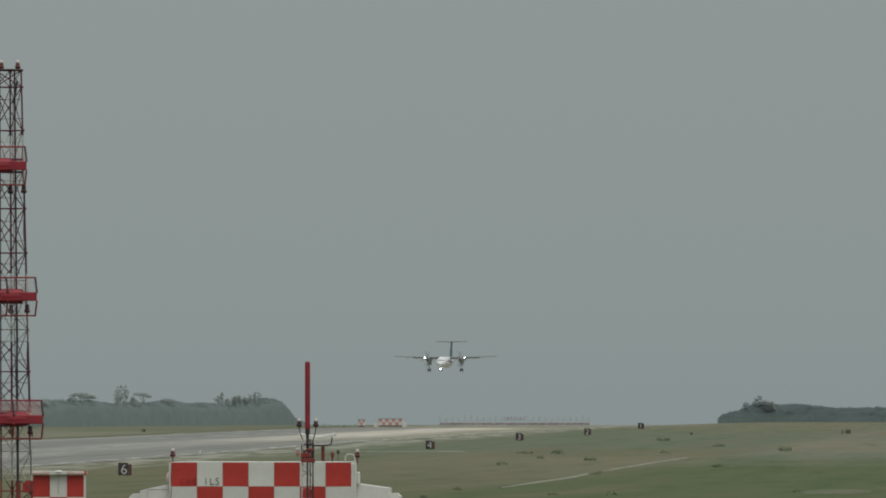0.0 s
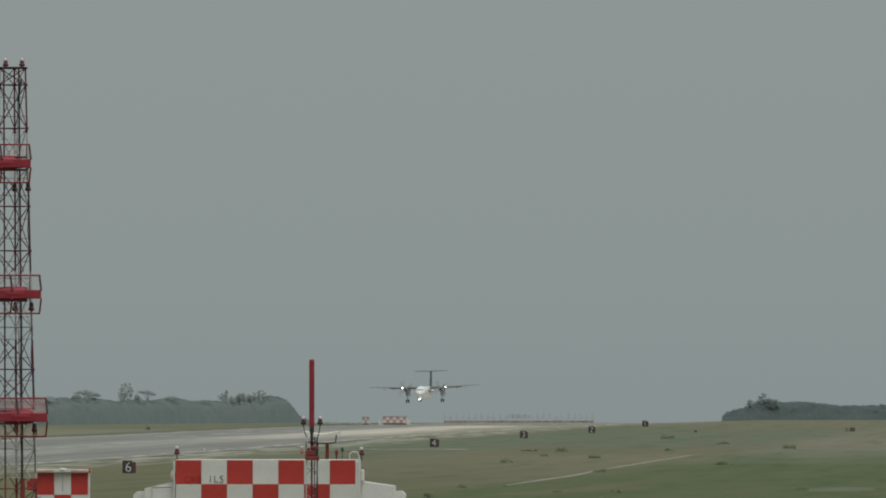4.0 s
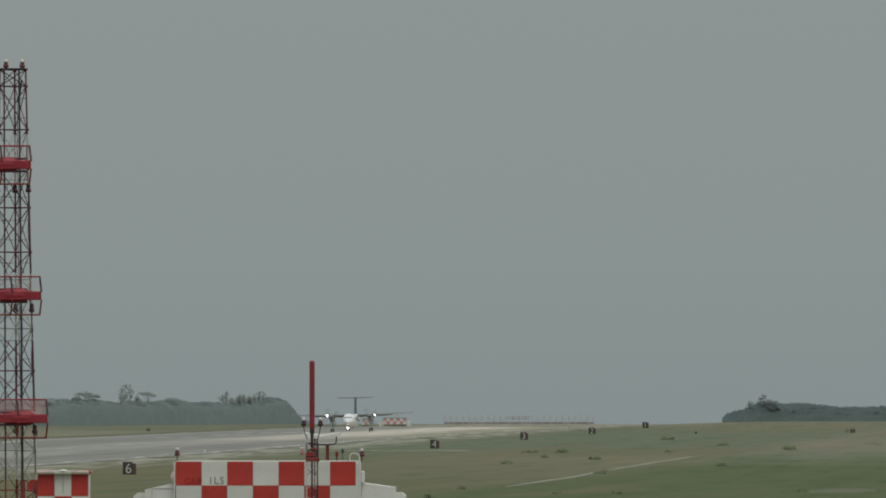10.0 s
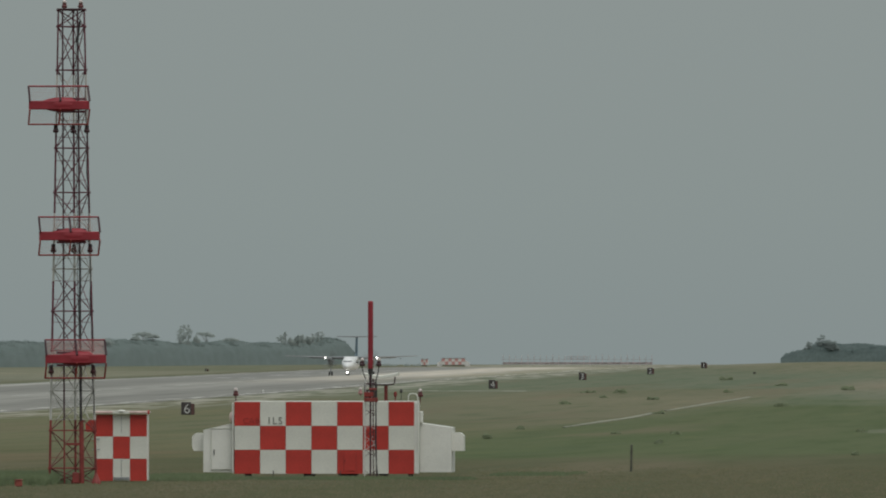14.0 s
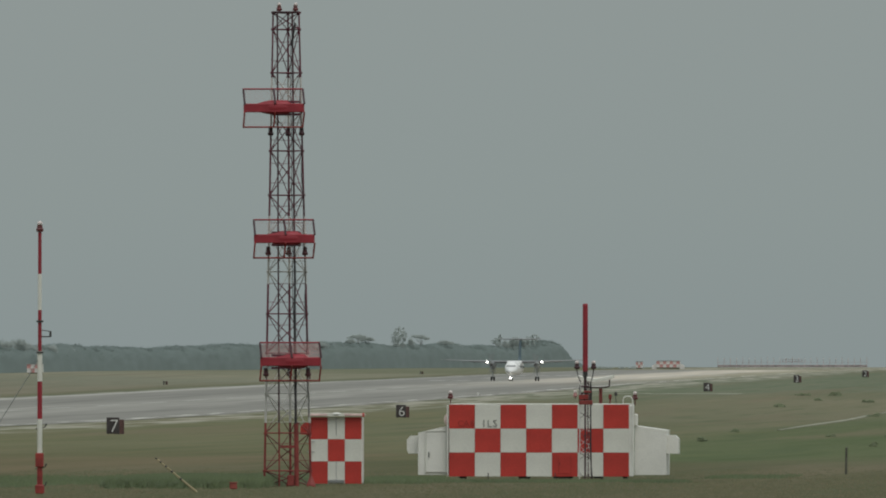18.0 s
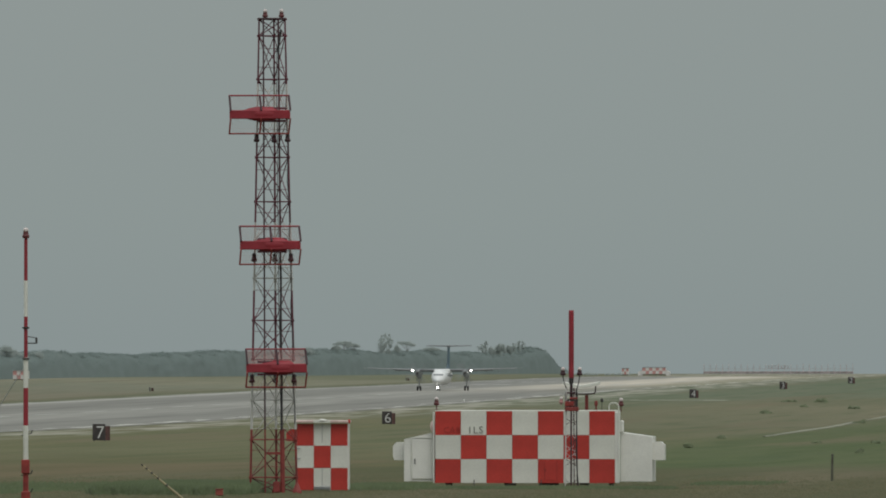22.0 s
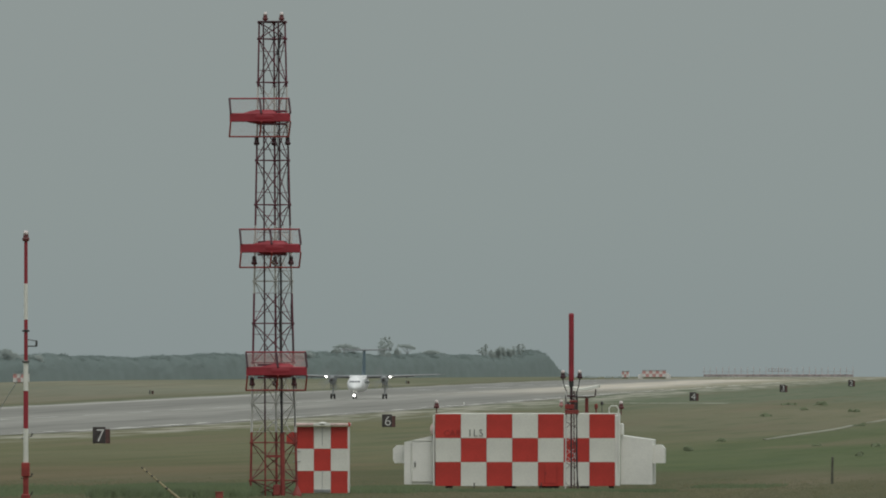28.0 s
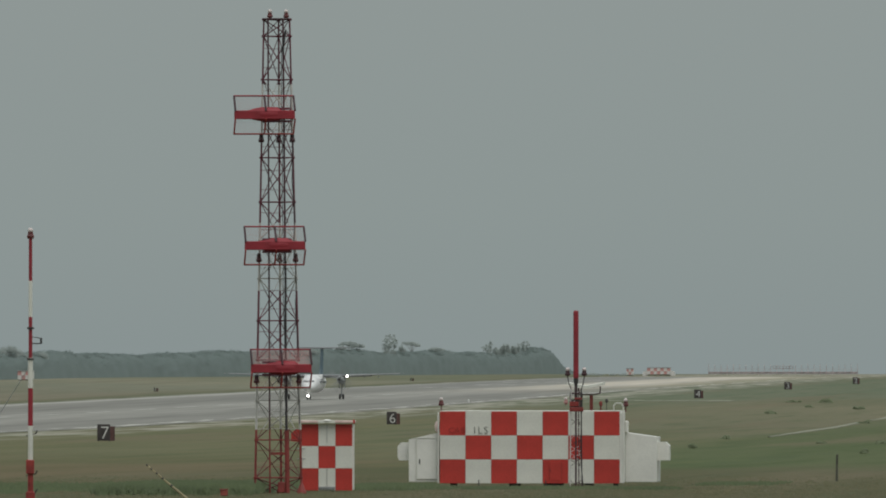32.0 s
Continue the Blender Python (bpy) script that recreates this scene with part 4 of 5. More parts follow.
localizer()
far_hut(-173.3, 3330, 7, 0.83, 0.78, 0.5, "red and white checkered hut beyond the runway's end", True)
far_hut(-181.3, 3345, 3, 0.56, 0.72, 0.4, "small red and white checkered hut by the runway's end")
far_hut(-258.0, 2590, 4, 0.75, 0.8, 0.2, "small checkered hut before the woods")
kit = thing("field_box", -46.3, 2600, land(-46.3, 2600), "small red-brown field equipment box on the grass", "box")
bm = bmesh.new()
box(bm, 0, 0, 0.4, 1.0, 0.8, 0.8, 0.05)
part("body", bm, paint("dull_brown_box_paint", (0.11, 0.08, 0.068), 0.7), kit)
bm = bmesh.new()
box(bm, -1.1, 0, 0.4, 0.7, 0.6, 0.8, 0.05)
part("side_cover", bm, CONCRETE, kit)


lamp = thing("runway_edge_light", -121.7, 1836, land(-121.7, 1836), "small white runway edge light in the grass", "light")
bm = bmesh.new()
turned(bm, 0, 0, [(-0.05, 0.16), (0.06, 0.16), (0.08, 0.08), (0.24, 0.08)], 10)
part("base", bm, PINK, lamp)
bm = bmesh.new()
turned(bm, 0, 0, [(0.24, 0.10), (0.34, 0.11), (0.40, 0.07), (0.42, 0.03)], 10)
part("cap", bm, TRIM, lamp, "pale round lamp cap")
stub = thing("field_marker", -75.4, 2555, land(-75.4, 2555), "low weathered grey-brown field marker in the grass", "marker")
bm = bmesh.new()
box(bm, 0, 0, 0.15, 0.5, 0.4, 0.4, 0.05)
part("body", bm, WOOD, stub)
bm = bmesh.new()
box(bm, 0, 0, 0.37, 0.6, 0.5, 0.05, 0.02)
part("lid", bm, WOOD, stub)


# ---- woods ----
def leaf_cloud(vs, fs, rnd, cx, cy, cz, rx, ry, rz, count, size, flat=0.0, inner=0.45, rise=0.7):
    """Small leaf faces through an uneven crown, thicker towards its skin, turned to the camera with normals bent to
    even out shade.
    """
    for _ in range(count):
        a, u = rnd.uniform(0, 2 * math.pi), rnd.uniform(-0.4, 1)
        r = rnd.uniform(inner, 1.0) ** 0.6 * rnd.uniform(0.86, 1.12)
        h = math.sqrt(1 - u * u)
        d = Vector((h * math.cos(a), h * math.sin(a), u))
        c = Vector((cx + rx * r * d.x, cy + ry * r * d.y, cz + rz * r * d.z))
        n = Vector((rnd.gauss(0, 0.6), -0.5 - abs(rnd.gauss(0, 0.5)), 0.4 + abs(rnd.gauss(0, 0.6)) + 0.4 * flat)).normalized()
        p = n.orthogonal().normalized() * size * rnd.uniform(0.6, 1.3)
        q = n.cross(p) * rnd.uniform(0.5, 1.0)
        way = (0.25 * d + Vector((0, -0.8, rise)) + 0.10 * n).normalized()
        i = len(vs)
        vs += [(c - p, way), (c - q * 0.8, way), (c + p, way), (c + q * 0.8, way)]
        fs.append((i, i + 1, i + 2, i + 3))


def leaves(name, vs, fs, material):
    me = bpy.data.meshes.new(name)
    me.from_pydata([tuple(p) for p, n in vs], [], fs)
    me.materials.append(material)
    for p in me.polygons:
        p.use_smooth = True
    me.normals_split_custom_set_from_vertices([tuple(n) for p, n in vs])
    return me


def wood_edge(y):
    return -268 + 30 * (y - 2600) / 1350


def canopy(label, edge, inward, s0, s1, pitch, height, seed, fringe, grain, leaf, crowns):
    """A closed wood seen from outside: a lumpy leaf surface that climbs from the edge and runs back, under loose leaves."""
    rnd = random.Random(seed)
    across = ((-0.4, -0.15), (0.0, 0.25), (0.35, 0.50), (0.9, 0.70), (1.8, 0.84), (3.2, 0.94), (5.0, 1.0), (7.0, 0.98), (9.5, 0.96), (12, 0.90), (15, 0.80), (20, 0.2))
    vs, fs, w = [], [], len(across)
    count = int((s1 - s0) / pitch) + 1
    ins = Vector((*inward, 0))
    for k in range(count):
        u = s0 + pitch * k
        bx, by = edge(u)
        for d, f in across:
            q = Vector((u * grain, d * 0.30, f * 4.0 + seed))
            bulge = noise.noise(q) * 0.9 + noise.noise(q * 2.7) * 0.5
            p = Vector((bx, by, 0)) + ins * (d - bulge * (0.5 if d < 4 else 0.3))
            h = height(u) * (1 + 0.035 * d / 10) * f
            p.z = land(p.x, p.y) + h + (0.42 * bulge + 0.34 * noise.noise(q * 5.1)) * min(1, max(f, 0) * 2)
            out = (Vector((0, -0.25, 1.0 + 0.3 * f)) - ins * (1.2 - 0.8 * f) + 0.12 * Vector((noise.noise(q * 3), noise.noise(q * 3 + Vector((9, 0, 0))), 0))).normalized()
            vs.append((p, out))
    for k in range(count - 1):
        for j in range(w - 1):
            a = k * w + j
            fs.append((a, a + w, a + w + 1, a + 1))
    flip = (vs[w][0] - vs[0][0]).cross(vs[2][0] - vs[0][0])
    if flip.dot(Vector((0, 0, 1)) - ins) < 0:
        fs = [f[::-1] for f in fs]
    body = len(vs)
    for _ in range(fringe):
        k, j = rnd.randrange(count - 1), rnd.choice((2, 3, 4, 5, 5, 6, 6, 6, 7, 7, 8))
        a, b, c = vs[k * w + j], vs[(k + 1) * w + j], vs[k * w + j + 1]
        p = a[0] + (b[0] - a[0]) * rnd.random() + (c[0] - a[0]) * rnd.random() + a[1] * rnd.uniform(-0.05, 0.14 if j < 4 else 0.34)
        n = (a[1] * 0.8 + Vector((rnd.gauss(0, 0.7), -abs(rnd.gauss(0, 0.7)), abs(rnd.gauss(0, 0.5))))).normalized()
        m = n.orthogonal().normalized() * 0.17 * rnd.uniform(0.5, 1.4)
        o = n.cross(m) * rnd.uniform(0.5, 1.0)
        i = len(vs)
        vs += [(p - m, a[1]), (p - o, a[1]), (p + m, a[1]), (p + o, a[1])]
        fs.append((i, i + 1, i + 2, i + 3))
    # single crowns that stand a little proud of the mass
    for _ in range(crowns):
        u, d = rnd.uniform(s0 + 3, s1 - 3), rnd.choice((3.0, 4.0, 5.0, 6.5))
        bx, by = edge(u)
        p = Vector((bx, by, 0)) + ins * d
        f = float(np.interp(d, [a for a, b in across], [b for a, b in across]))
        r, tall = rnd.uniform(0.9, 1.9), rnd.uniform(0.5, 0.9)
        leaf_cloud(vs, fs, rnd, p.x, p.y, land(p.x, p.y) + height(u) * f - 0.15, r, r * 1.3, tall, 70, 0.18, 0, 0.1, 1.6)
    tagged(new("woodland", leaves("woodland", vs, fs, leaf)), label, "woods", kind="stuff")


def left_height(y):
    hump = 1.0 + 0.05 * math.sin(y * 0.021) + 0.04 * math.sin(y * 0.057 + 1) + 0.03 * math.sin(y * 0.19)
    dome = 1.5 * step(3880, 3925, y) * (1 - step(3965, 4040, y))
    return (4.7 + 1.1 * step(2900, 3300, y)) * hump * (1 - 0.7 * step(3960, 4056, y)) + dome + land(-240, min(y, 3990)) - land(-240, y)


def right_height(x):
    return 0.92 * float(np.interp(x, (-96.5, -95.5, -92, -89, -86, -82, -78, -74, -70, -64, -60, -55, -50), (0.8, 2.2, 2.9, 3.9, 5.4, 4.9, 4.6, 4.8, 4.2, 3.6, 3.5, 4.0, 3.6)))


def woodland():
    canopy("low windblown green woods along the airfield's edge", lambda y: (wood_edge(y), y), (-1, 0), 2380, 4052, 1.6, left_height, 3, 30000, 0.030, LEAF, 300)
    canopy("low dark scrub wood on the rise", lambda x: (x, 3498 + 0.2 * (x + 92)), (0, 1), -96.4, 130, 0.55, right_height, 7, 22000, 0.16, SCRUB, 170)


def tree(x, y, height, spread_w, form, seed, name="pine_tree", label="tall windblown pine above the woods", leaf=None):
    """form: 'umbrella', 'leaning' (an umbrella that droops to one side), 'spike' or 'round'."""
    rnd = random.Random(seed)
    s = thing(name, x, y, land(x, y), label, "tree", "trees above the woods")
    bm = bmesh.new()
    lean = rnd.uniform(-0.4, 0.4)
    rod(bm, (0, 0, -0.2), (lean * 0.5, 0, height * 0.5), 0.15, 0.10, seg=7)
    rod(bm, (lean * 0.5, 0, height * 0.5), (lean, 0, height * 0.93), 0.10, 0.03, seg=7)
    vs, fs = [], []
    if form in ("umbrella", "leaning"):
        for k in range(20):
            a, r = k * 2.4, spread_w * math.sqrt((k + 0.5) / 20) * rnd.uniform(0.8, 1.05)
            cx, cy = lean + r * math.cos(a), r * math.sin(a)
            cz = height * (0.93 - 0.07 * (r / spread_w) ** 2 + rnd.uniform(-0.02, 0.015)) - (0.16 * (cx - lean) if form == "leaning" else 0)
            if k % 3 == 0:
                rod(bm, (lean * 0.8, 0, height * rnd.uniform(0.55, 0.75)), (cx, cy, cz), 0.05, 0.02, seg=5)
            leaf_cloud(vs, fs, rnd, cx, cy, cz, spread_w * 0.34, spread_w * 0.34, height * 0.06, 60, 0.15, 0.8, 0.1)
    elif form == "spike":
        for k in range(20):
            a, f = k * 2.4, 0.45 + 0.55 * k / 19
            r = spread_w * (1.15 - 0.75 * f) * rnd.uniform(0.3, 1.5)
            cx, cy, cz = lean * f + r * math.cos(a), r * math.sin(a), height * f * rnd.uniform(0.93, 1.02)
            if k % 3 == 0:
                rod(bm, (lean * f, 0, cz - 0.5), (cx, cy, cz), 0.04, 0.015, seg=5)
            leaf_cloud(vs, fs, rnd, cx, cy, cz, spread_w * rnd.uniform(0.25, 0.45), spread_w * 0.35, height * rnd.uniform(0.04, 0.09), 40, 0.14, 0, 0.1)
    else:
        for k in range(18):
            a, r = k * 2.4, spread_w * rnd.uniform(0.1, 0.75)
            cx, cy, cz = lean + r * math.cos(a), r * math.sin(a), height * rnd.uniform(0.5, 0.86)
            if k % 3 == 0:
                rod(bm, (lean * 0.5, 0, height * 0.4), (cx, cy, cz), 0.05, 0.02, seg=5)
            leaf_cloud(vs, fs, rnd, cx, cy, cz, spread_w * 0.44, spread_w * 0.44, height * 0.14, 80, 0.15, 0, 0.1)
    part("trunk", bm, BARK, s, "grey trunk with bare limbs")
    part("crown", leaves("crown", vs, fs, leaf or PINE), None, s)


woodland()


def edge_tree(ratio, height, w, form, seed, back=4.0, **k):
    """A tree near the woods' edge, placed along a sight line from the camera to fit its view."""
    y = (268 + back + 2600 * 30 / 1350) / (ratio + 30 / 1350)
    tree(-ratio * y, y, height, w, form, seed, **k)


# sight-line slopes, heights and widths, fitted to the camera's view
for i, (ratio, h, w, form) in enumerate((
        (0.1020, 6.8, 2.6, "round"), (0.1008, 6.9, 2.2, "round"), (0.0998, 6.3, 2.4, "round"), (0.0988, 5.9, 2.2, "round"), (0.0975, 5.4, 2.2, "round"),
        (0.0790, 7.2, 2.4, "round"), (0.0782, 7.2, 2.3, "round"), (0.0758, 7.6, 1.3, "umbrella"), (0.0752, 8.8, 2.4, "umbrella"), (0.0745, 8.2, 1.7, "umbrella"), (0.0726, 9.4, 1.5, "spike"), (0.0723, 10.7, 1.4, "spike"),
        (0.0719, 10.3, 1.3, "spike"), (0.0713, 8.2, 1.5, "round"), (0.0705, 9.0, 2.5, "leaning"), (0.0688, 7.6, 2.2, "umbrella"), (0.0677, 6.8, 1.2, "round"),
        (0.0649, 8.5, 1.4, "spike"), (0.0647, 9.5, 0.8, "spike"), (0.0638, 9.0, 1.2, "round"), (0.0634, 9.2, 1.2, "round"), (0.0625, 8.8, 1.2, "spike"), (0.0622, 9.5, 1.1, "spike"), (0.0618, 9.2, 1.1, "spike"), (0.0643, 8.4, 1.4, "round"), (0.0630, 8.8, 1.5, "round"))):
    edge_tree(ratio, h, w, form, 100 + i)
for i, (x, h, w, form) in enumerate(((-89.3, 5.2, 1.3, "spike"), (-85.7, 6.7, 1.6, "spike"), (-84.0, 6.1, 1.8, "round"), (-82.4, 5.8, 1.6, "round"))):
    tree(x, 3501, h, w, form, 300 + i, "scrub_tree", "dark windblown tree rising from the scrub", SCRUBTREE)


# ---- bushes and grass ----
def bushes():
    """Low spreading clumps, each a flat drift of leaves that thins out at its rim."""
    rnd = random.Random(5)
    spots = ((-70.3, 2233), (-71.4, 1804), (-75.9, 1812), (-68.5, 1683), (-67.0, 1533), (-49.5, 1053), (-44.0, 891), (-29.8, 814), (-34.3, 972), (-49.2, 1346),
             (-57.3, 1820), (-56.0, 2024), (-42.3, 1880), (-14.5, 659), (-40.4, 1483), (-39.0, 978), (-22.0, 1019), (-60.6, 1635))
    for x, y in spots:
        big = y / 1700 * rnd.uniform(0.8, 1.2)
        vs, fs = [], []
        mounds = [(rnd.gauss(0, 0.42 if y > 1100 else 0.26) * big, rnd.uniform(-1, 1) * big, rnd.uniform(0.25, 0.5), rnd.uniform(0.25, 1.0)) for _ in range(6)]
        up = Vector((0, -0.25, 1)).normalized()
        for _ in range(420 if y > 1100 else 900):
            mx, my, wide, tall = rnd.choice(mounds)
            a, r = rnd.uniform(0, 6.283), math.sqrt(rnd.random())
            h = (0.8 if y < 900 else 0.6) * tall * math.sqrt(max(0.0, 1 - 0.8 * r * r)) * rnd.uniform(0.2, 1.0)
            size = 0.06 * (0.3 + y / 1300)
            n = Vector((rnd.gauss(0, 0.6), rnd.gauss(0, 0.6) - 0.6, 0.8)).normalized()
            p = n.orthogonal().normalized() * size
            q = n.cross(p) * rnd.uniform(0.4, 0.9)
            c, i = Vector((mx + wide * big * r * math.cos(a), my + 1.6 * wide * big * r * math.sin(a), h * big)), len(vs)
            vs += [(c - p, up), (c - q, up), (c + p, up), (c + q, up)]
            fs.append((i, i + 1, i + 2, i + 3))
        ob = new("low_bush", leaves("low_bush", vs, fs, BUSH))
        ob.matrix_basis = pose(x, y, land(x, y) - 0.03)
        tagged(ob, "low dark green bush in the airfield grass", "bush", "bushes in the grass")


def tufts(name, label, material, areas, seed, w=0.02, loose=0.10):
    """Blades of grass, three-cornered, in loose clumps."""
    rnd = random.Random(seed)
    vs, fs = [], []
    for x0, x1, y0, y1, clumps, tall in areas:
        for _ in range(clumps):
            cx, cy = rnd.uniform(x0, x1), rnd.triangular(y0, y1, y0)
            g = land(cx, cy)
            for _ in range(7):
                x, y, h, a = cx + rnd.gauss(0, loose), cy + rnd.gauss(0, loose), tall * rnd.uniform(0.45, 1.25), rnd.uniform(-1.5, 1.5)
                lx, ly = rnd.gauss(0, 0.35) * h, rnd.uniform(0.5, 1.5) * h
                i = len(vs)
                vs += [(x - w * math.cos(a), y - w * math.sin(a), g - 0.02), (x + w * math.cos(a), y + w * math.sin(a), g - 0.02), (x + lx, y + ly, g + h)]
                fs.append((i, i + 1, i + 2))
    me = bpy.data.meshes.new(name)
    me.from_pydata(vs, [], fs)
    me.materials.append(material)
    for p in me.polygons:
        p.use_smooth = True
    me.normals_split_custom_set_from_vertices([(0.0, -0.3, 0.95)] * len(vs))
    tagged(new(name, me), label, "grass", kind="stuff")


def far_scrub():
    """Low scrub on the far side of the runway's end."""
    rnd = random.Random(8)
    for k in range(6):
        x, y = -198 + 2.6 * k, 3420 + rnd.uniform(-15, 15)
        vs, fs = [], []
        for _ in range(4):
            bx, by, bh = rnd.uniform(-1, 1), rnd.uniform(-1, 1), rnd.uniform(0.25, 0.5)
            leaf_cloud(vs, fs, rnd, bx, by, 0.15, 0.8, 0.8, bh, 60, 0.12, 0, 0.2)
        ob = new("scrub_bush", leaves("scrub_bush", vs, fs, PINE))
        ob.matrix_basis = pose(x, y, land(x, y))
        tagged(ob, "grey-green scrub bush beyond the runway's end", "bush", "scrub beyond the runway")


far_scrub()
bushes()
tufts("grass", "green tufts of grass round the shelter and tower", BLADE,
      [(-50, 4, 378, 520, 9000, 0.06), (-36, -23.6, 446, 451.5, 700, 0.09)], 21)
tufts("grass", "lush green grass beside the tower", LUSH, [(-39.4, -34.7, 417, 440, 9000, 0.32), (-48, -42.0, 420, 470, 1800, 0.11), (-42.4, -38.8, 430, 470, 300, 0.10), (-33.2, -30.8, 436, 452, 1500, 0.17), (-22.6, -20, 458, 476, 240, 0.09), (-30.6, -22.4, 440.5, 444.2, 900, 0.10)], 23, 0.034)
tufts("grass", "dry straw-coloured grass in the foreground", STRAW, [(-50, 4, 378, 430, 2500, 0.07), (-50, 4, 416, 520, 2500, 0.06)], 22)


# ---- the airliner ----
def foil(x, y_lead, chord, z, thick):
    """A wing section across the span at x, as a closed outline."""
    up = ((0, 0), (0.03, 0.30), (0.12, 0.48), (0.3, 0.56), (0.6, 0.40), (1, 0.02))
    dn = ((0.6, -0.22), (0.3, -0.40), (0.12, -0.36), (0.03, -0.22))
    return [(x, y_lead + chord * a, z + thick * b) for a, b in (*up, *dn)]


def airliner():
    s = thing("turboprop_airliner", -150, 3000, 0, "white twin-turboprop airliner with a dark blue fin and landing lights on", "airplane")
    bm = bmesh.new()
    body = [(-9.75, 1.72, 0.05, 0.05), (-9.6, 1.74, 0.30, 0.26), (-9.2, 1.80, 0.58, 0.46), (-8.7, 1.90, 0.86, 0.66), (-8.3, 2.02, 1.04, 0.88), (-7.8, 2.20, 1.18, 1.14), (-7.2, 2.32, 1.28, 1.28), (-6.4, 2.36, 1.345, 1.345),
            (-3, 2.36, 1.345, 1.345), (2.5, 2.36, 1.345, 1.345), (5.0, 2.46, 1.20, 1.22), (8.0, 2.76, 0.95, 0.95), (10.5, 3.15, 0.55, 0.58), (12.5, 3.42, 0.16, 0.2)]

    def skin(x, z):
        """The foremost point of the hull at this place of the front view."""
        y = -9.7
        while y < -6:
            zc, rx, rz = (float(np.interp(y, [b[0] for b in body], [b[k] for b in body])) for k in (1, 2, 3))
            if (x / rx) ** 2 + ((z - zc) / rz) ** 2 < 1:
                break
            y += 0.02
        return y

    loft(bm, [[(rx * math.cos(2 * math.pi * i / 24), y, z + rz * math.sin(2 * math.pi * i / 24)) for i in range(24)] for y, z, rx, rz in body])
    hull = part("fuselage", bm, SKIN, s, "white fuselage", smooth=True)
    for side in (-1, 1):
        for xa, xb in ((0.03, 0.46), (0.50, 0.86)):
            bm = bmesh.new()
            q = []
            for f in (0, 0.5, 1):
                x = xa + (xb - xa) * f
                q.append([(side * x * k, skin(x * k, z) - o, z) for o in (0.035, -0.05) for z, k in (((2.62, 1.0), (2.76, 0.98), (2.90, 0.94)) if o > 0 else ((2.90, 0.94), (2.76, 0.98), (2.62, 1.0)))])
            loft(bm, q)
            part("cockpit_window", bm, GLASS, hull, "dark cockpit window")
        bm = bmesh.new()
        box(bm, 0, 0, 0, 0.03, 0.3, 0.42, 0.01)
        pane = meshed("cabin_window", bm, GLASS)
        for k in range(13):
            part("cabin_window", pane, None, hull, at=pose(side * 1.335, -4.6 + 0.8 * k, 2.62))
    bm = bmesh.new()
    box(bm, 0, 0.3, 3.42, 2.80, 3.9, 0.72, 0.10)
    part("wing_fairing", bm, SKIN, hull)
    for side in (-1, 1):
        bm = bmesh.new()
        rows = [foil(side * 0.0, -1.15, 2.55, 3.58, 0.42), foil(side * 3.93, -1.15, 2.50, 3.60, 0.40), foil(side * 5.2, -1.08, 2.35, 3.66, 0.36), foil(side * 9.3, -0.80, 1.70, 3.80, 0.23), foil(side * 12.3, -0.60, 1.22, 3.92, 0.16), foil(side * 12.55, -0.4, 0.8, 3.93, 0.06)]
        loft(bm, rows)
        wing = part("wing", bm, WINGGREY, s, "light grey high wing", smooth=False)
        bm = bmesh.new()
        edge = [(4.6, -1.13, 3.63, 0.065), (9.3, -0.80, 3.80, 0.045), (12.4, -0.58, 3.92, 0.035)]
        for (xa, ya, za, ra), (xb, yb, zb, rb) in zip(edge, edge[1:]):
            rod(bm, (side * xa, ya, za), (side * xb, yb, zb), ra, rb, seg=8)
        part("leading_edge", bm, LEADING, wing, "pale leading edge")
        for xf in (2.4, 7.2, 9.2):
            bm = bmesh.new()
            rod(bm, (side * xf, 0.3, 3.42), (side * xf, 1.9, 3.42), 0.10, 0.03, seg=6)
            part("flap_fairing", bm, WINGGREY, wing)
        bm = bmesh.new()
        loft(bm, [[(side * xa, 1.30, z0), (side * xa, 1.95, z0 - 0.16), (side * xa, 2.0, z0 - 0.12), (side * xa, 1.33, z0 + 0.07)] for xa, z0 in ((1.4, 3.45), (8.2, 3.70))])
        part("flap", bm, WINGGREY, wing, "lowered flap")
        bm = bmesh.new()
        nac = [(-3.30, 3.22, 0.26, 0.30), (-3.1, 3.18, 0.40, 0.46), (-2.5, 3.12, 0.47, 0.56), (-1.5, 3.08, 0.50, 0.64), (0.5, 3.02, 0.52, 0.66), (2.4, 3.18, 0.42, 0.46), (3.8, 3.42, 0.12, 0.14)]
        loft(bm, [[(side * 3.93 + rx * math.cos(2 * math.pi * i / 16), y, z + rz * math.sin(2 * math.pi * i / 16)) for i in range(16)] for y, z, rx, rz in nac])
        nacelle = part("nacelle", bm, NACELLE, s, "grey engine nacelle under the wing", smooth=True)
        bm = bmesh.new()
        loft(bm, [[(side * 3.93 + k * 0.22 * math.cos(2 * math.pi * i / 10), y, 2.72 + k * 0.12 * math.sin(2 * math.pi * i / 10)) for i in range(10)] for y, k in ((-3.22, 1.0), (-2.9, 1.1))])
        part("air_intake", bm, GLASS, nacelle, "dark engine air intake")
        # propeller with four blades
        bm = bmesh.new()
        loft(bm, [[(r * math.cos(2 * math.pi * i / 12), y, r * math.sin(2 * math.pi * i / 12)) for i in range(12)] for y, r in ((-0.42, 0.03), (-0.32, 0.14), (-0.12, 0.23), (0.06, 0.25))])
        prop = part("propeller", bm, DARK, s, "spinning four-bladed propeller", at=pose(side * 3.93, -3.34, 2.94))
        PROPS.append(prop)
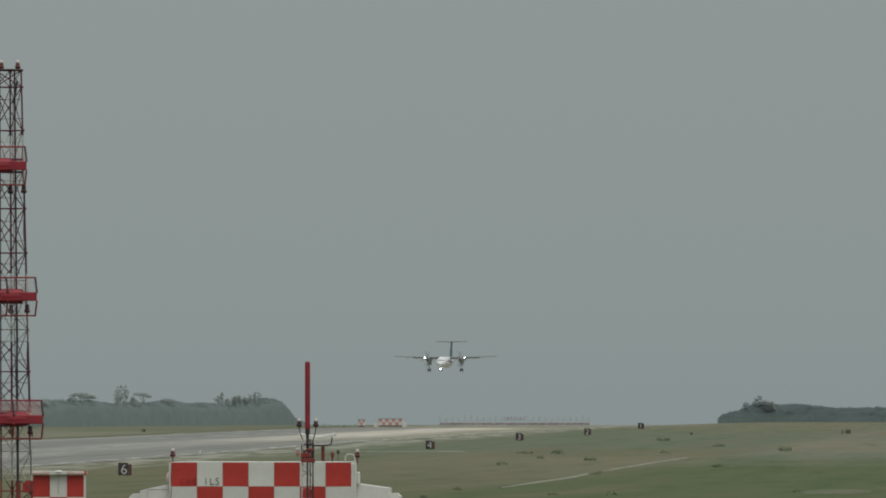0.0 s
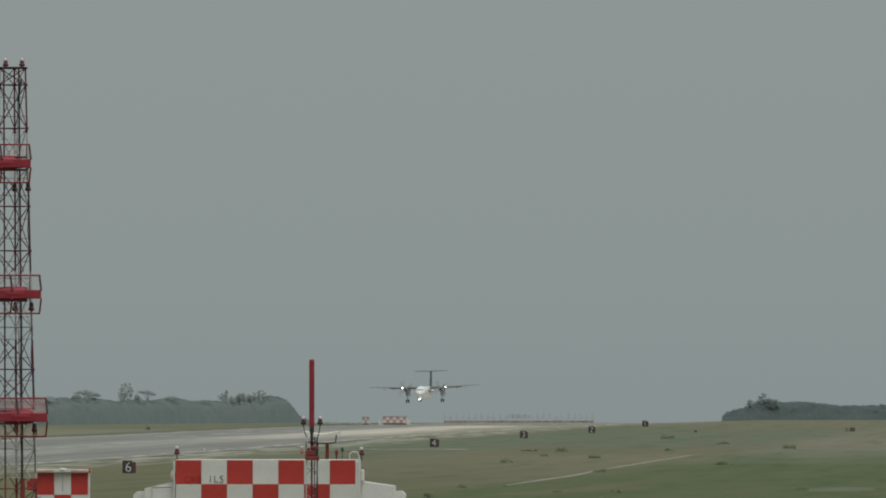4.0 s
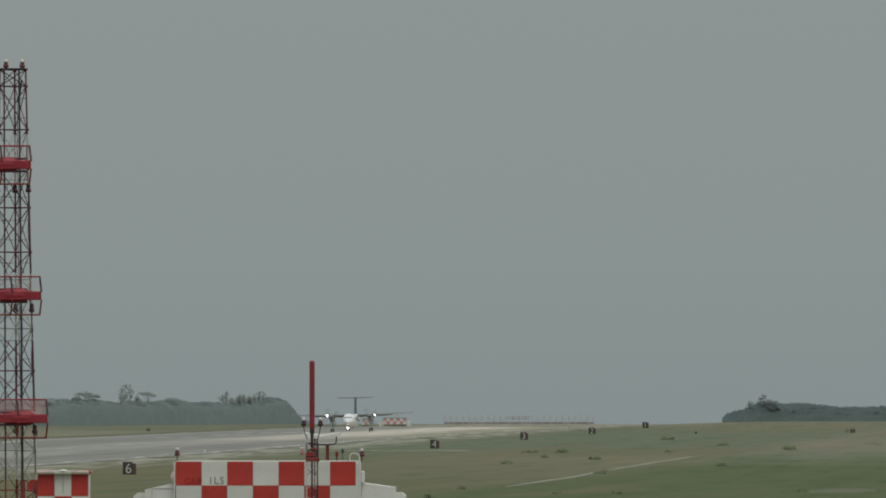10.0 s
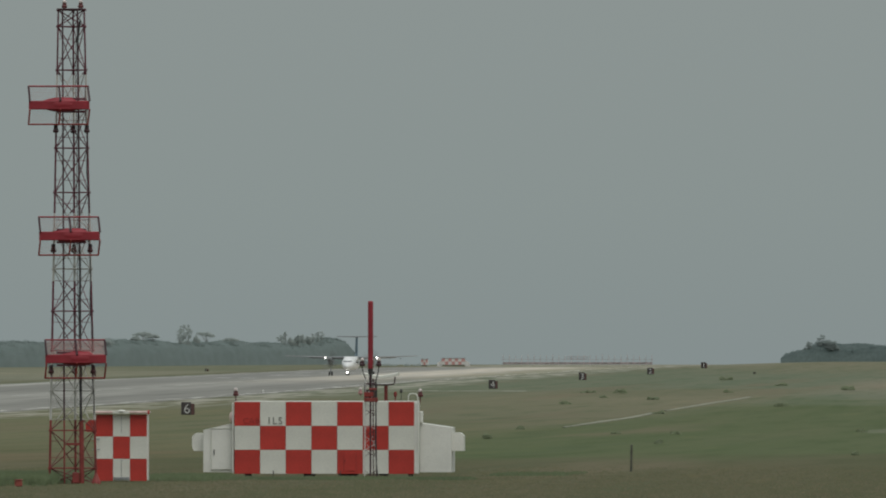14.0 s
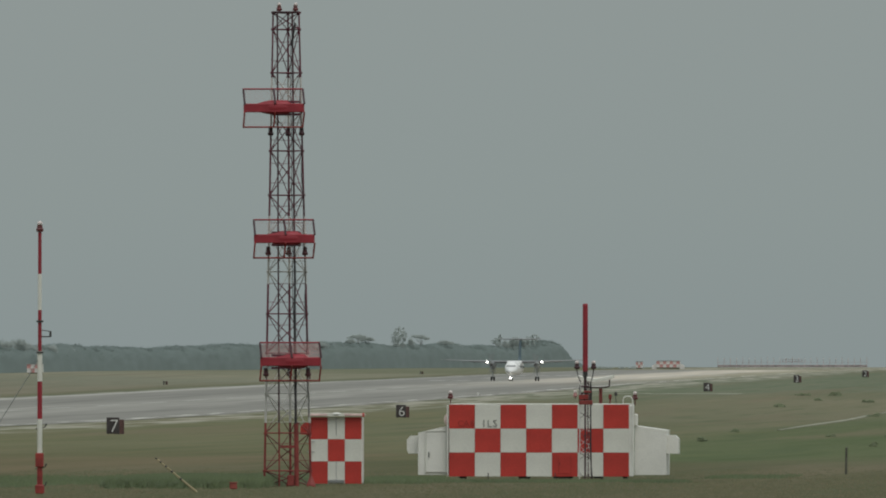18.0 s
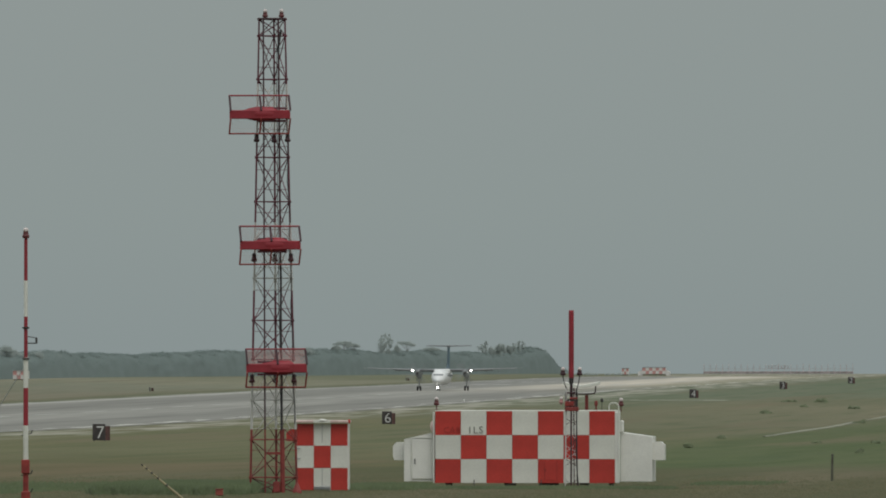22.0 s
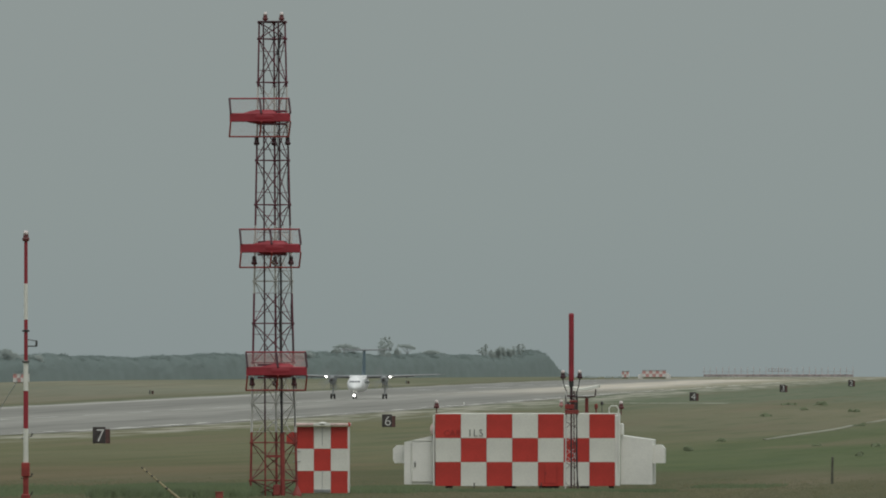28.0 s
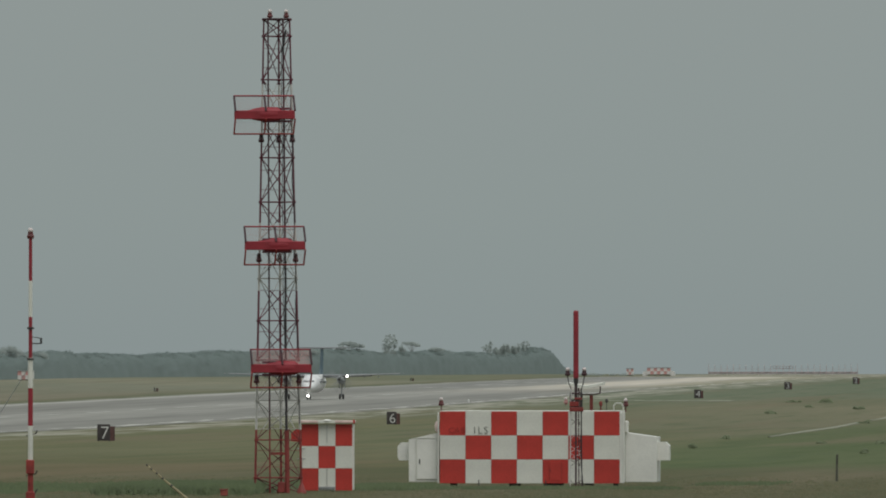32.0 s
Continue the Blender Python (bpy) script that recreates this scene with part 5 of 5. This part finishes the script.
        for k in range(4):
            bm = bmesh.new()
            loft(bm, [[(-w, -0.03 - tw, r), (0, -0.05, r), (w, -0.01 + tw, r), (0, 0.02, r)] for r, w, tw in ((0.22, 0.09, 0.08), (0.9, 0.15, 0.06), (1.5, 0.15, 0.03), (1.98, 0.09, 0.01))])
            part("blade", bm, NACELLE, prop, at=pose(0, 0, 0, 0, 90 * k, 0))
        # main gear
        bm = bmesh.new()
        rod(bm, (side * 3.93, 0.5, 2.5), (side * 3.93, 0.0, 0.45), 0.11, 0.09, seg=8)
        rod(bm, (side * 3.93, 1.4, 2.5), (side * 3.93, 0.05, 1.0), 0.07, 0.06, seg=6)
        gear = part("main_gear", bm, GALV, s, "grey main gear leg")
        for dx in (-0.24, 0.24):
            bm = bmesh.new()
            loft(bm, [[(x, r * math.cos(2 * math.pi * i / 16), r * math.sin(2 * math.pi * i / 16)) for i in range(16)] for x, r in ((-0.12, 0.30), (-0.10, 0.38), (0, 0.41), (0.10, 0.38), (0.12, 0.30))])
            WHEELS.append(part("wheel", bm, RUBBER, gear, "black tyre", at=pose(side * 3.93 + dx, 0, 0.41)))
        for dx in (-0.36, 0.36):
            bm = bmesh.new()
            box(bm, side * 3.93 + dx, 0.5, 2.2, 0.04, 1.6, 0.8, 0.01)
            part("gear_door", bm, NACELLE, nacelle, "grey gear door hanging open")
        bm = bmesh.new()
        blob(bm, side * 4.85, -1.30, 3.55, 0.14, 0.10, 0.15, 12, 8)
        part("landing_light", bm, BEAM, wing, "bright landing light", smooth=True)
        bm = bmesh.new()
        blob(bm, side * 12.98, -0.3, 3.94, 0.05, 0.12, 0.05)
        part("tip_light", bm, GLOBE, wing)
    # fin with a T-tail
    bm = bmesh.new()
    sec = [(3.3, 7.6, 4.6, 0.32), (4.4, 8.9, 3.2, 0.28), (7.3, 10.2, 2.0, 0.20)]
    loft(bm, [[(0, y, z), (t, y + c * 0.3, z), (t * 0.6, y + c * 0.7, z), (0, y + c, z), (-t * 0.6, y + c * 0.7, z), (-t, y + c * 0.3, z)] for z, y, c, t in sec])
    fin = part("fin", bm, NAVY, s, "dark blue fin", smooth=False)
    bm = bmesh.new()
    loft(bm, [[(-0.12, 5.2, 3.45), (0.12, 5.2, 3.45), (0, 5.2, 3.6)], [(-0.16, 8.9, 3.3), (0.16, 8.9, 3.3), (0, 8.9, 4.4)]])
    part("dorsal_fillet", bm, NAVY, fin)
    bm = bmesh.new()
    blob(bm, 0, 11.0, 7.42, 0.22, 1.3, 0.22, 12, 8)
    part("tail_bullet", bm, WINGGREY, fin, smooth=True)
    for side in (-1, 1):
        bm = bmesh.new()
        loft(bm, [foil(side * 0.0, 10.2, 1.75, 7.44, 0.26), foil(side * 3.72, 10.6, 1.1, 7.50, 0.16), foil(side * 3.80, 10.8, 0.7, 7.50, 0.06)])
        part("tailplane", bm, WINGGREY, s, "light grey tailplane on top of the fin")
    # nose gear with its lamp
    bm = bmesh.new()
    rod(bm, (0, -7.9, 1.5), (0, -7.95, 0.3), 0.08, 0.07, seg=8)
    rod(bm, (0, -7.0, 1.3), (0, -7.9, 0.8), 0.05, seg=6)
    nose = part("nose_gear", bm, GALV, s, "grey nose gear leg")
    for dx in (-0.18, 0.18):
        bm = bmesh.new()
        loft(bm, [[(x, r * math.cos(2 * math.pi * i / 16), r * math.sin(2 * math.pi * i / 16)) for i in range(16)] for x, r in ((-0.08, 0.2), (-0.06, 0.26), (0.06, 0.26), (0.08, 0.2))])
        WHEELS.append(part("wheel", bm, RUBBER, nose, "black tyre", at=pose(dx, -7.95, 0.26)))
    bm = bmesh.new()
    blob(bm, -0.10, -8.12, 0.54, 0.15, 0.12, 0.16, 12, 8)
    part("taxi_light", bm, BEAM, nose, "bright nose gear light", smooth=True)
    for dx in (-0.3, 0.3):
        bm = bmesh.new()
        box(bm, dx, -7.6, 1.05, 0.03, 1.2, 0.45, 0.01)
        part("gear_door", bm, SKIN, nose)
    bm = bmesh.new()
    for dx in (-0.3, 0.3):
        rod(bm, (dx, -8.2, 1.25), (dx * 1.2, -8.5, 1.2), 0.02)
    part("pitot_probe", bm, GALV, hull)
    # slimmer hull, and the wing set low on it
    slim = Matrix.Translation((0, 0, 2.26)) @ Matrix.Diagonal((0.945, 1, 0.93, 1)) @ Matrix.Translation((0, 0, -2.36))
    for ob in [hull, *hull.children]:
        if ob.name.startswith("cabin_window"):
            ob.matrix_basis = Matrix.Translation(slim @ ob.matrix_basis.translation)
        else:
            ob.data.transform(slim)
    for ob in s.children:
        drop = {"wing": -0.19, "nace": -0.24, "fin": -0.02, "tail": -0.02}.get(ob.name.split(".")[0][:4], 0)
        for piece in [ob, *ob.children] if drop else []:
            piece.data.transform(Matrix.Translation((0, 0, drop)))
    return s


PROPS, WHEELS = [], []
plane = airliner()

# seconds, place of the main wheels' middle, nose-up, lean (viewer's side up), drift angle
FLIGHT = [
    (0.0, -154.46, 3223.7, 15.61, 0.8, 0.0, -5.0), (0.5, -153.7, 3195.7, 14.62, 0.9, -1.6, -4.9), (1.0, -152.82, 3167.7, 13.62, 1.0, -1.8, -4.8), (1.5, -151.88, 3139.7, 12.37, 1.1, 2.8, -5.0),
    (2.0, -150.8, 3111.7, 11.39, 1.2, 4.0, -5.1), (2.5, -150.18, 3083.7, 10.02, 1.3, 4.0, -5.3), (3.0, -149.68, 3055.7, 9.23, 1.4, 4.0, -5.4), (3.5, -149.36, 3027.7, 8.33, 1.5, 2.5, -5.2),
    (5.5, -149.17, 2915.7, 4.91, 2.1, -0.7, -3.8), (6.0, -149.3, 2887.7, 4.32, 2.3, -3.0, -3.6), (6.5, -149.45, 2868.2, 3.9, 2.4, -1.5, -4.0), (7.0, -149.19, 2849.9, 3.36, 2.5, 3.5, -4.4),
    (7.5, -149.32, 2830.0, 2.91, 2.7, 5.0, -3.6), (8.0, -149.4, 2808.2, 2.53, 2.8, 4.4, -2.7), (9.0, -149.73, 2757.1, 1.91, 2.7, 1.4, -1.1), (10.0, -149.74, 2709.7, 1.34, 2.3, 1.4, -1.6),
    (11.0, -149.73, 2660.3, 1.23, 1.7, 0.5, -1.6), (13.0, -149.68, 2557.0, 1.01, 0.6, 0.0, -1.6), (13.5, -149.67, 2531.7, 0.96, 0.5, 0.0, -1.6), (14.0, -149.66, 2508.6, 0.92, 0.5, 0.0, -1.7),
    (14.5, -149.65, 2488.0, 0.88, 0.4, 0.0, -1.8), (15.0, -149.64, 2467.6, 0.84, 0.3, 0.0, -1.8), (15.5, -149.62, 2448.0, 0.8, 0.3, 0.0, -1.8), (17.5, -149.61, 2373.9, 0.67, 0.2, 0.0, -1.7),
    (18.0, -149.64, 2356.3, 0.64, 0.2, 0.0, -1.2), (18.5, -149.69, 2338.9, 0.61, 0.2, 0.0, -0.9), (19.0, -149.67, 2320.6, 0.57, 0.2, 0.0, -1.3), (19.5, -149.61, 2301.2, 0.54, 0.2, 0.0, -1.7),
    (20.0, -149.63, 2281.3, 0.5, 0.2, 0.0, -1.7), (20.5, -149.69, 2262.6, 0.46, 0.1, 0.0, -1.5), (21.0, -149.72, 2244.0, 0.42, 0.1, 0.0, -1.4), (21.5, -149.75, 2224.7, 0.38, 0.1, 0.0, -1.4),
    (22.0, -149.75, 2206.3, 0.33, 0.1, 0.0, -1.3), (22.5, -149.74, 2188.7, 0.29, 0.1, 0.0, -1.3), (23.0, -149.75, 2171.4, 0.25, 0.1, 0.0, -1.0), (23.5, -149.8, 2155.8, 0.2, 0.1, 0.0, -0.6),
    (24.0, -149.8, 2141.3, 0.16, 0.1, 0.0, -0.2), (24.5, -149.71, 2127.0, 0.13, 0.1, 0.0, -0.7), (25.0, -149.61, 2111.7, 0.08, 0.1, 0.0, -2.6), (25.5, -149.65, 2096.3, 0.04, 0.1, 0.0, -2.5),
    (27.5, -149.8, 2034.0, -0.13, 0.1, 0.0, -0.5), (28.0, -149.9, 2020.8, -0.16, 0.0, 0.0, -0.1), (29.0, -149.94, 1998.0, -0.22, 0.0, 0.0, 0.0), (29.5, -149.92, 1986.8, -0.26, 0.0, 0.0, -0.2),
    (30.0, -149.8, 1974.9, -0.29, 0.0, 0.0, -0.9), (31.0, -149.71, 1949.2, -0.35, 0.0, 0.0, -1.2), (32.0, -149.73, 1923.1, -0.42, 0.0, 0.0, -1.3)]


def motions():
    walk(plane, [(t, pose(x, y, z, -up, -lean, drift)) for t, x, y, z, up, lean, drift in FLIGHT])
    for side, prop in zip((-1, 1), PROPS):
        base = prop.matrix_basis.copy()
        walk(prop, [(k / 30, base @ pose(0, 0, 0, 0, 86 * k, 0)) for k in range(961)])
    for wheel in WHEELS:
        base = wheel.matrix_basis.copy()
        turn = [0.0]
        for k in range(1, 321):
            turn.append(turn[-1] + (84 if k > 92 else 0))
        walk(wheel, [(k / 10, base @ pose(0, 0, 0, -a, 0, 0)) for k, a in enumerate(turn)])


motions()
